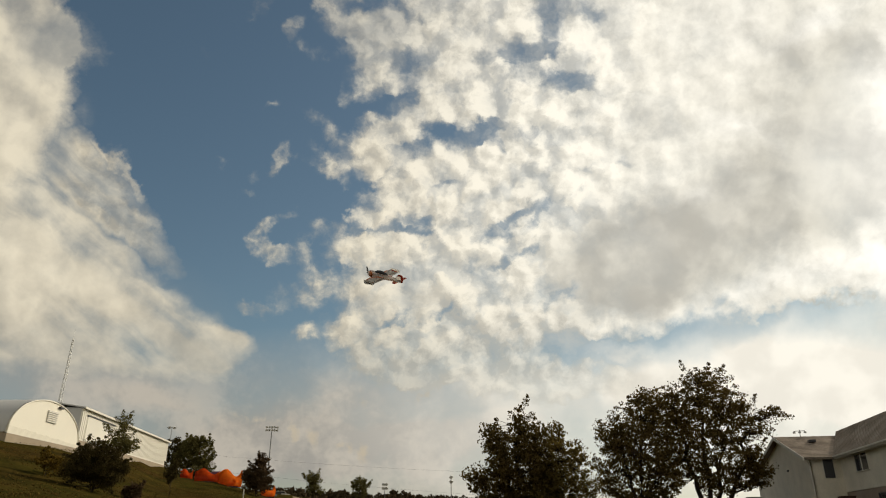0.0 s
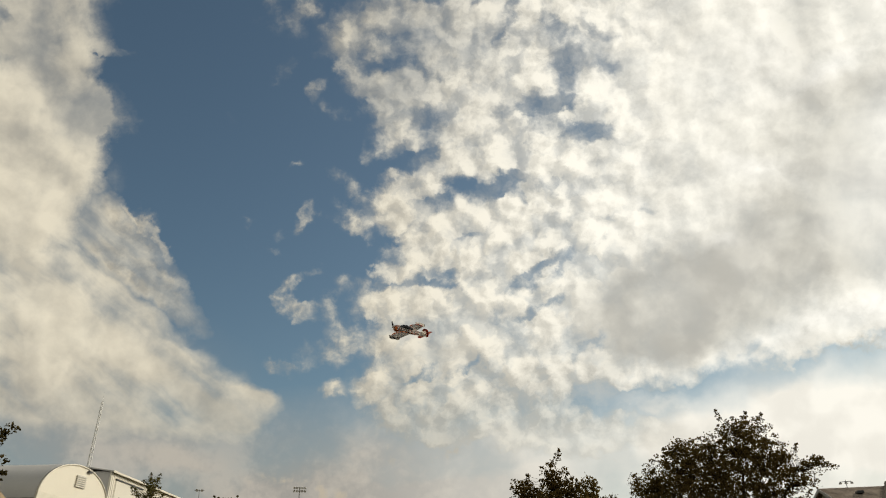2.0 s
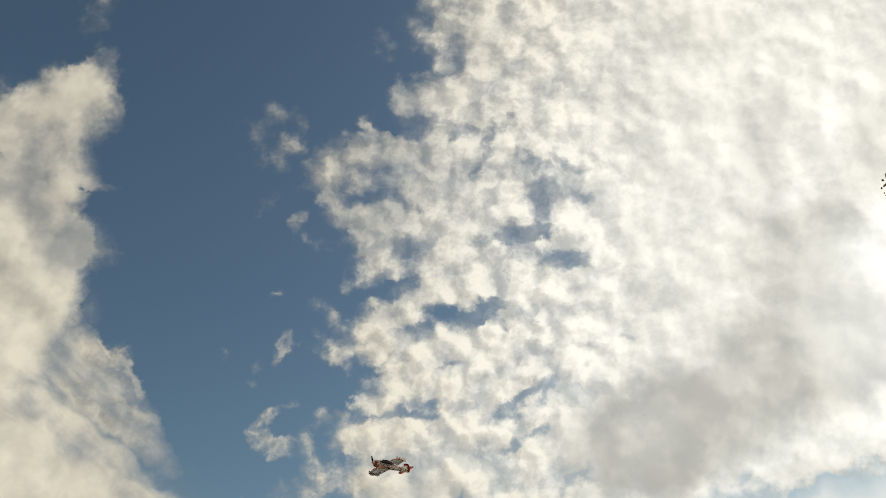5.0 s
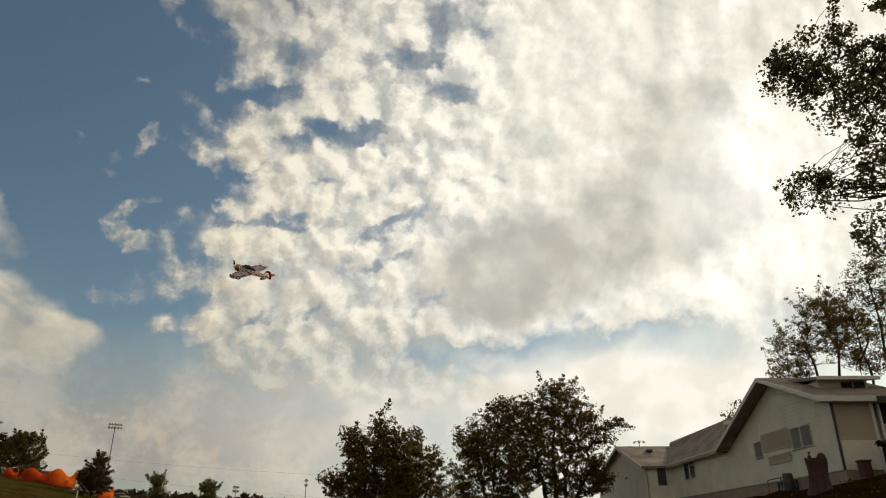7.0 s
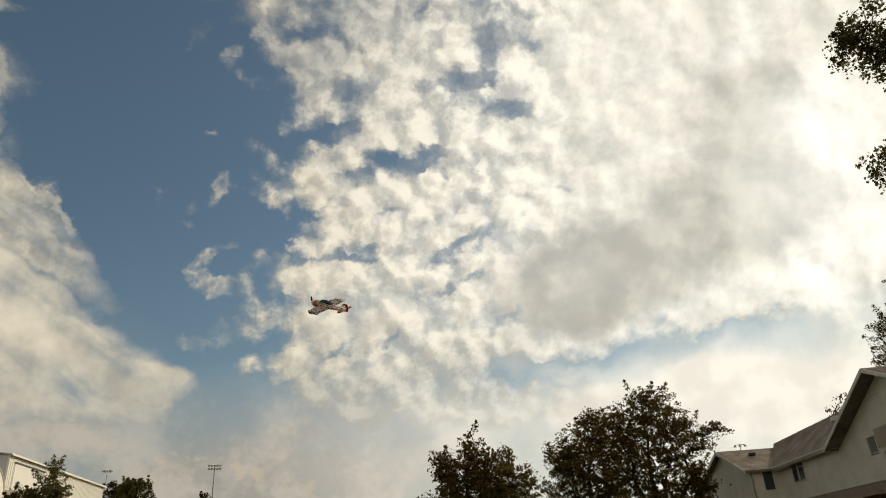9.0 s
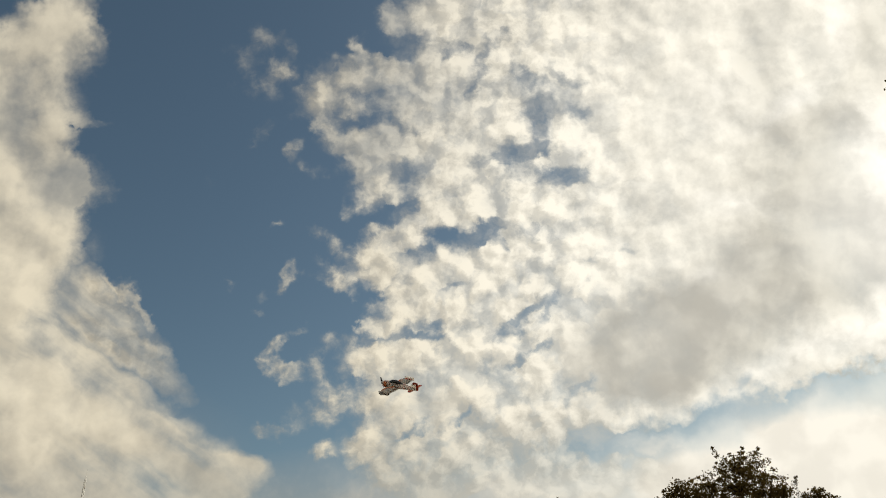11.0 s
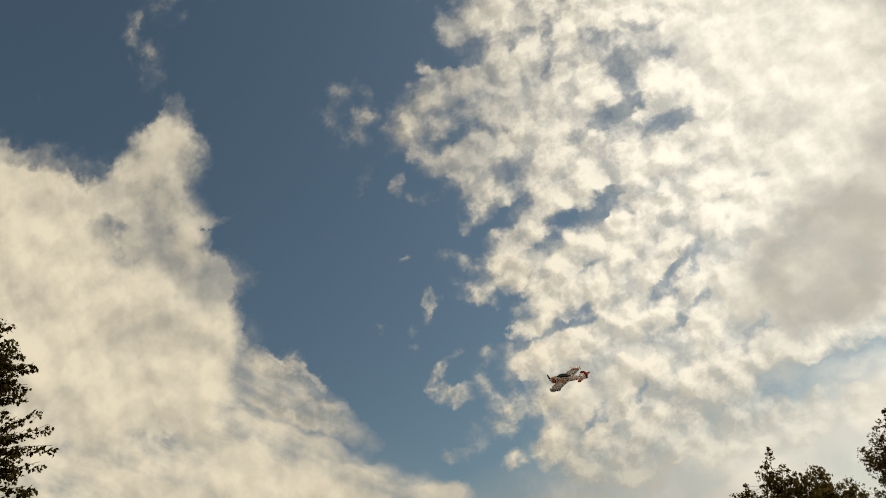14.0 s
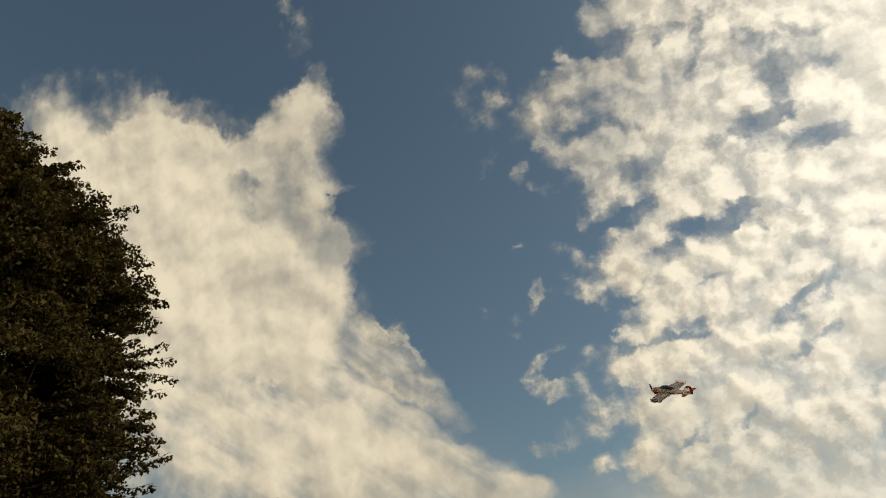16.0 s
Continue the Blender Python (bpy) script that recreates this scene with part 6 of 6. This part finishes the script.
# markers in the grass
for az, d, h in ((-14.6, 82, 1.2), (-1.0, 150, 1.2)):
    mk = thing("marker_post", spot(az, d), "short white marker post in the grass", "post", "marker posts")
    part("post", boxed(-0.06, 0.06, -0.06, 0.06, -0.2, h, 0.01), "white_metal", mk)
sg = thing("field_sign", spot(-4.0, 123), "small pale sign on a thin post", "sign")
part("post", boxed(-0.04, 0.04, -0.04, 0.04, -0.2, 1.6), "steel", sg)
board = part("board", boxed(-0.3, 0.3, -0.03, 0.0, -0.3, 0.3), "white_metal", sg)
board.matrix_local = pose(0, -0.05, 1.45, 0, 45, 0)
so = thing("field_sign", spot(-2.3, 146), "grey rounded sign on a short post", "sign")
part("post", boxed(-0.04, 0.04, -0.04, 0.04, -0.2, 1.2), "steel", so)
part("board", tube(bmesh.new(), [(0, -0.08, 1.4), (0, -0.05, 1.4)], [0.33, 0.33], 18), "grey_metal", so)


def lie(a, d):
    """Height of the ground sheet itself, between its rings and spokes."""
    i = int(math.log(d / 1.5) / math.log(1.085))
    f = (d - rads[i]) / (rads[i + 1] - rads[i])
    a0 = -62 + 0.75 * math.floor((a + 62) / 0.75)
    g = (a - a0) / 0.75
    h = [ground_z(q.x, q.y) for q in (polar(a0, rads[i]), polar(a0, rads[i + 1]), polar(a0 + 0.75, rads[i]), polar(a0 + 0.75, rads[i + 1]))]
    return (h[0] * (1 - f) + h[1] * f) * (1 - g) + (h[2] * (1 - f) + h[3] * f) * g


tr = bmesh.new()
for i in range(48):
    a0, a1 = -10.9 + 0.125 * i, -10.9 + 0.125 * (i + 1)
    for e0, e1 in ((-1.6, -0.5), (-0.5, 0.6), (0.6, 1.7)):
        q = []
        for a, e in ((a0, e0), (a1, e0), (a1, e1), (a0, e1)):
            d = 118 + 2.0 * (a + 10.9) + e
            p = polar(a, d)
            q.append(tr.verts.new((p.x, p.y, lie(a, d) + 0.05)))
        tr.faces.new(q)
me = bpy.data.meshes.new("road")
bmesh.ops.remove_doubles(tr, verts=tr.verts, dist=0.01)
bmesh.ops.solidify(tr, geom=tr.faces[:], thickness=0.06)
tr.to_mesh(me)
tr.free()
me.materials.append(M["road"])
tagged(new("road", me), "pale gravel track across the field", "road", kind="structure")

# ------------------------------------------------------------------ model aeroplane in the air
PA, PE, PD = -4.65, 20.2, 14.9
pc = Vector((PD * math.cos(radians(PE)) * math.sin(radians(PA)), PD * math.cos(radians(PE)) * math.cos(radians(PA)), 1.6 + PD * math.sin(radians(PE))))
# local x: nose, y: to the left wing, z: up
plane_m = Matrix.Translation(pc) @ pose(0, 0, 0, 0, 0, 148) @ pose(0, 0, 0, 0, -23, 0) @ pose(0, 0, 0, -36, 0, 0)
aero = thing("model_aeroplane", plane_m, "white, orange and red foam model aeroplane in flight", "model aeroplane")


def loft(sections, n=14):
    """Rounded body from sections of x, z centre, half width, half height."""
    bm = bmesh.new()
    rings = []
    for x, zc, w, h in sections:
        ring = []
        for i in range(n):
            a = 2 * math.pi * i / n
            c, s = math.cos(a), math.sin(a)
            ring.append(bm.verts.new((x, w * math.copysign(abs(c) ** 0.75, c), zc + h * math.copysign(abs(s) ** 0.75, s))))
        rings.append(ring)
    for r, s in zip(rings, rings[1:]):
        for i in range(n):
            bm.faces.new((r[i], r[(i + 1) % n], s[(i + 1) % n], s[i]))
    bm.faces.new(rings[0][::-1]), bm.faces.new(rings[-1])
    return bm


def wing_piece(stations, flip=1, z=0.0):
    """Aerofoil between stations of y, leading x, trailing x, thickness."""
    bm = bmesh.new()
    rings = []
    for y, xl, xt, t in stations:
        c = xl - xt
        prof = [(xl, 0), (xl - 0.08 * c, 0.7 * t), (xl - 0.3 * c, t), (xl - 0.65 * c, 0.6 * t), (xt, 0.05 * t), (xl - 0.65 * c, -0.5 * t), (xl - 0.3 * c, -0.8 * t), (xl - 0.08 * c, -0.6 * t)]
        rings.append([bm.verts.new((x, flip * y, z + q)) for x, q in prof])
    for r, s in zip(rings, rings[1:]):
        for i in range(8):
            bm.faces.new((r[i], r[(i + 1) % 8], s[(i + 1) % 8], s[i]))
    bm.faces.new(rings[0][::-1]), bm.faces.new(rings[-1])
    return bm


part("fuselage", loft([(0.40, 0.0, 0.045, 0.05), (0.36, 0.0, 0.062, 0.066), (0.22, 0.005, 0.068, 0.075), (0.05, 0.01, 0.066, 0.078), (-0.15, 0.008, 0.052, 0.06), (-0.38, 0.004, 0.032, 0.042), (-0.55, 0.0, 0.014, 0.03)]), "foam_white", aero, "white foam fuselage", smooth=True)
part("cowl_band", loft([(0.335, -0.002, 0.066, 0.07), (0.30, -0.002, 0.069, 0.074), (0.24, 0.0, 0.070, 0.076)]), "foam_orange", aero, "orange cowl band", smooth=True)
part("canopy", loft([(0.20, 0.07, 0.02, 0.01), (0.14, 0.08, 0.045, 0.035), (0.02, 0.085, 0.047, 0.042), (-0.10, 0.07, 0.035, 0.025), (-0.18, 0.06, 0.015, 0.008)]), "black_plastic", aero, "glossy black canopy", smooth=True)
part("side_line", loft([(0.36, -0.004, 0.064, 0.006), (0.22, -0.004, 0.0705, 0.007), (0.05, 0.0, 0.0685, 0.007), (-0.15, 0.002, 0.0545, 0.006), (-0.38, 0.002, 0.034, 0.005)]), "foam_red", aero, "thin dark red side line")
for f in (1, -1):
    w = part("wing", wing_piece([(0.05, 0.200, -0.115, 0.022), (0.16, 0.198, -0.113, 0.021), (0.27, 0.186, -0.108, 0.019), (0.35, 0.168, -0.098, 0.017), (0.42, 0.135, -0.082, 0.014), (0.47, 0.088, -0.058, 0.010), (0.495, 0.04, -0.03, 0.005)], f, -0.01), "foam_white", aero, "white foam wing with a rounded tip", smooth=True)
    part("wing_arc", wing_piece([(0.07, 0.09, -0.09, 0.0245), (0.14, 0.15, -0.01, 0.0245), (0.21, 0.175, 0.05, 0.0235), (0.28, 0.180, 0.09, 0.021), (0.33, 0.168, 0.11, 0.019)], f, -0.01), "foam_orange", w, "orange arc on the wing")
    part("wing_band", wing_piece([(0.375, 0.162, -0.095, 0.0175), (0.41, 0.143, -0.087, 0.0162)], f, -0.01), "foam_red", w, "dark red band near the tip")
    part("wing_band", wing_piece([(0.435, 0.128, -0.077, 0.0145), (0.462, 0.10, -0.064, 0.012)], f, -0.01), "black_plastic", w, "black band at the tip")
    part("aileron", wing_piece([(0.10, -0.116, -0.150, 0.007), (0.38, -0.095, -0.125, 0.006)], f, -0.01), "foam_white", w)
    part("fence", boxed(-0.12, 0.14, f * 0.425 - 0.003, f * 0.425 + 0.003, -0.035, 0.035), "foam_white", w)
    s = part("tailplane", wing_piece([(0.01, -0.40, -0.56, 0.009), (0.13, -0.42, -0.55, 0.008)], f, 0.01), "foam_white", aero)
    part("tail_tip", wing_piece([(0.10, -0.415, -0.552, 0.009), (0.15, -0.43, -0.55, 0.0085)], f, 0.01), "foam_orange", s, "orange tail band")
    part("tail_tip", wing_piece([(0.15, -0.43, -0.55, 0.008), (0.20, -0.47, -0.54, 0.005)], f, 0.01), "foam_red", s, "dark red tail tip")
    g = part("wheel_leg", tube(bmesh.new(), [(0.14, f * 0.04, -0.06), (0.16, f * 0.13, -0.15)], [0.006, 0.006], 5), "black_plastic", aero)
    part("wheel", tube(bmesh.new(), [(0.16, f * 0.125, -0.15), (0.16, f * 0.145, -0.15)], [0.03, 0.03], 12), "black_plastic", g)


def upright(pts, half):
    """Thin upright plate from its outline in x and z."""
    bm = bmesh.new()
    a = [bm.verts.new((x, -half, z)) for x, z in pts]
    b = [bm.verts.new((x, half, z)) for x, z in pts]
    bm.faces.new(a), bm.faces.new(b[::-1])
    for i in range(len(pts)):
        j = (i + 1) % len(pts)
        bm.faces.new((a[i], b[i], b[j], a[j]))
    return bm


fin = part("fin", upright([(-0.37, 0.03), (-0.43, 0.10), (-0.48, 0.145), (-0.54, 0.15), (-0.54, 0.0)], 0.007), "foam_white", aero, "white fin")
part("fin_band", upright([(-0.43, 0.10), (-0.48, 0.145), (-0.54, 0.15), (-0.54, 0.115), (-0.49, 0.105)], 0.009), "foam_red", fin, "red band on the fin")
part("rudder", upright([(-0.545, 0.15), (-0.59, 0.135), (-0.61, 0.06), (-0.585, -0.02), (-0.545, -0.03)], 0.006), "foam_red", aero, "red rudder")
part("spinner", tube(bmesh.new(), [(0.40, 0, 0), (0.43, 0, 0), (0.47, 0, 0)], [0.028, 0.024, 0.004], 12), "black_plastic", aero, smooth=True)
pr = bmesh.new()
for sgn in (1, -1):
    vv = [pr.verts.new(p) for p in ((0.425, sgn * 0.01, sgn * 0.015), (0.435, sgn * 0.03, sgn * 0.06), (0.43, sgn * 0.035, sgn * 0.15), (0.42, sgn * 0.015, sgn * 0.15), (0.415, sgn * -0.005, sgn * 0.06))]
    pr.faces.new(vv)
bmesh.ops.solidify(pr, geom=pr.faces[:], thickness=0.006)
part("propeller", pr, "black_plastic", aero, "black propeller at rest")
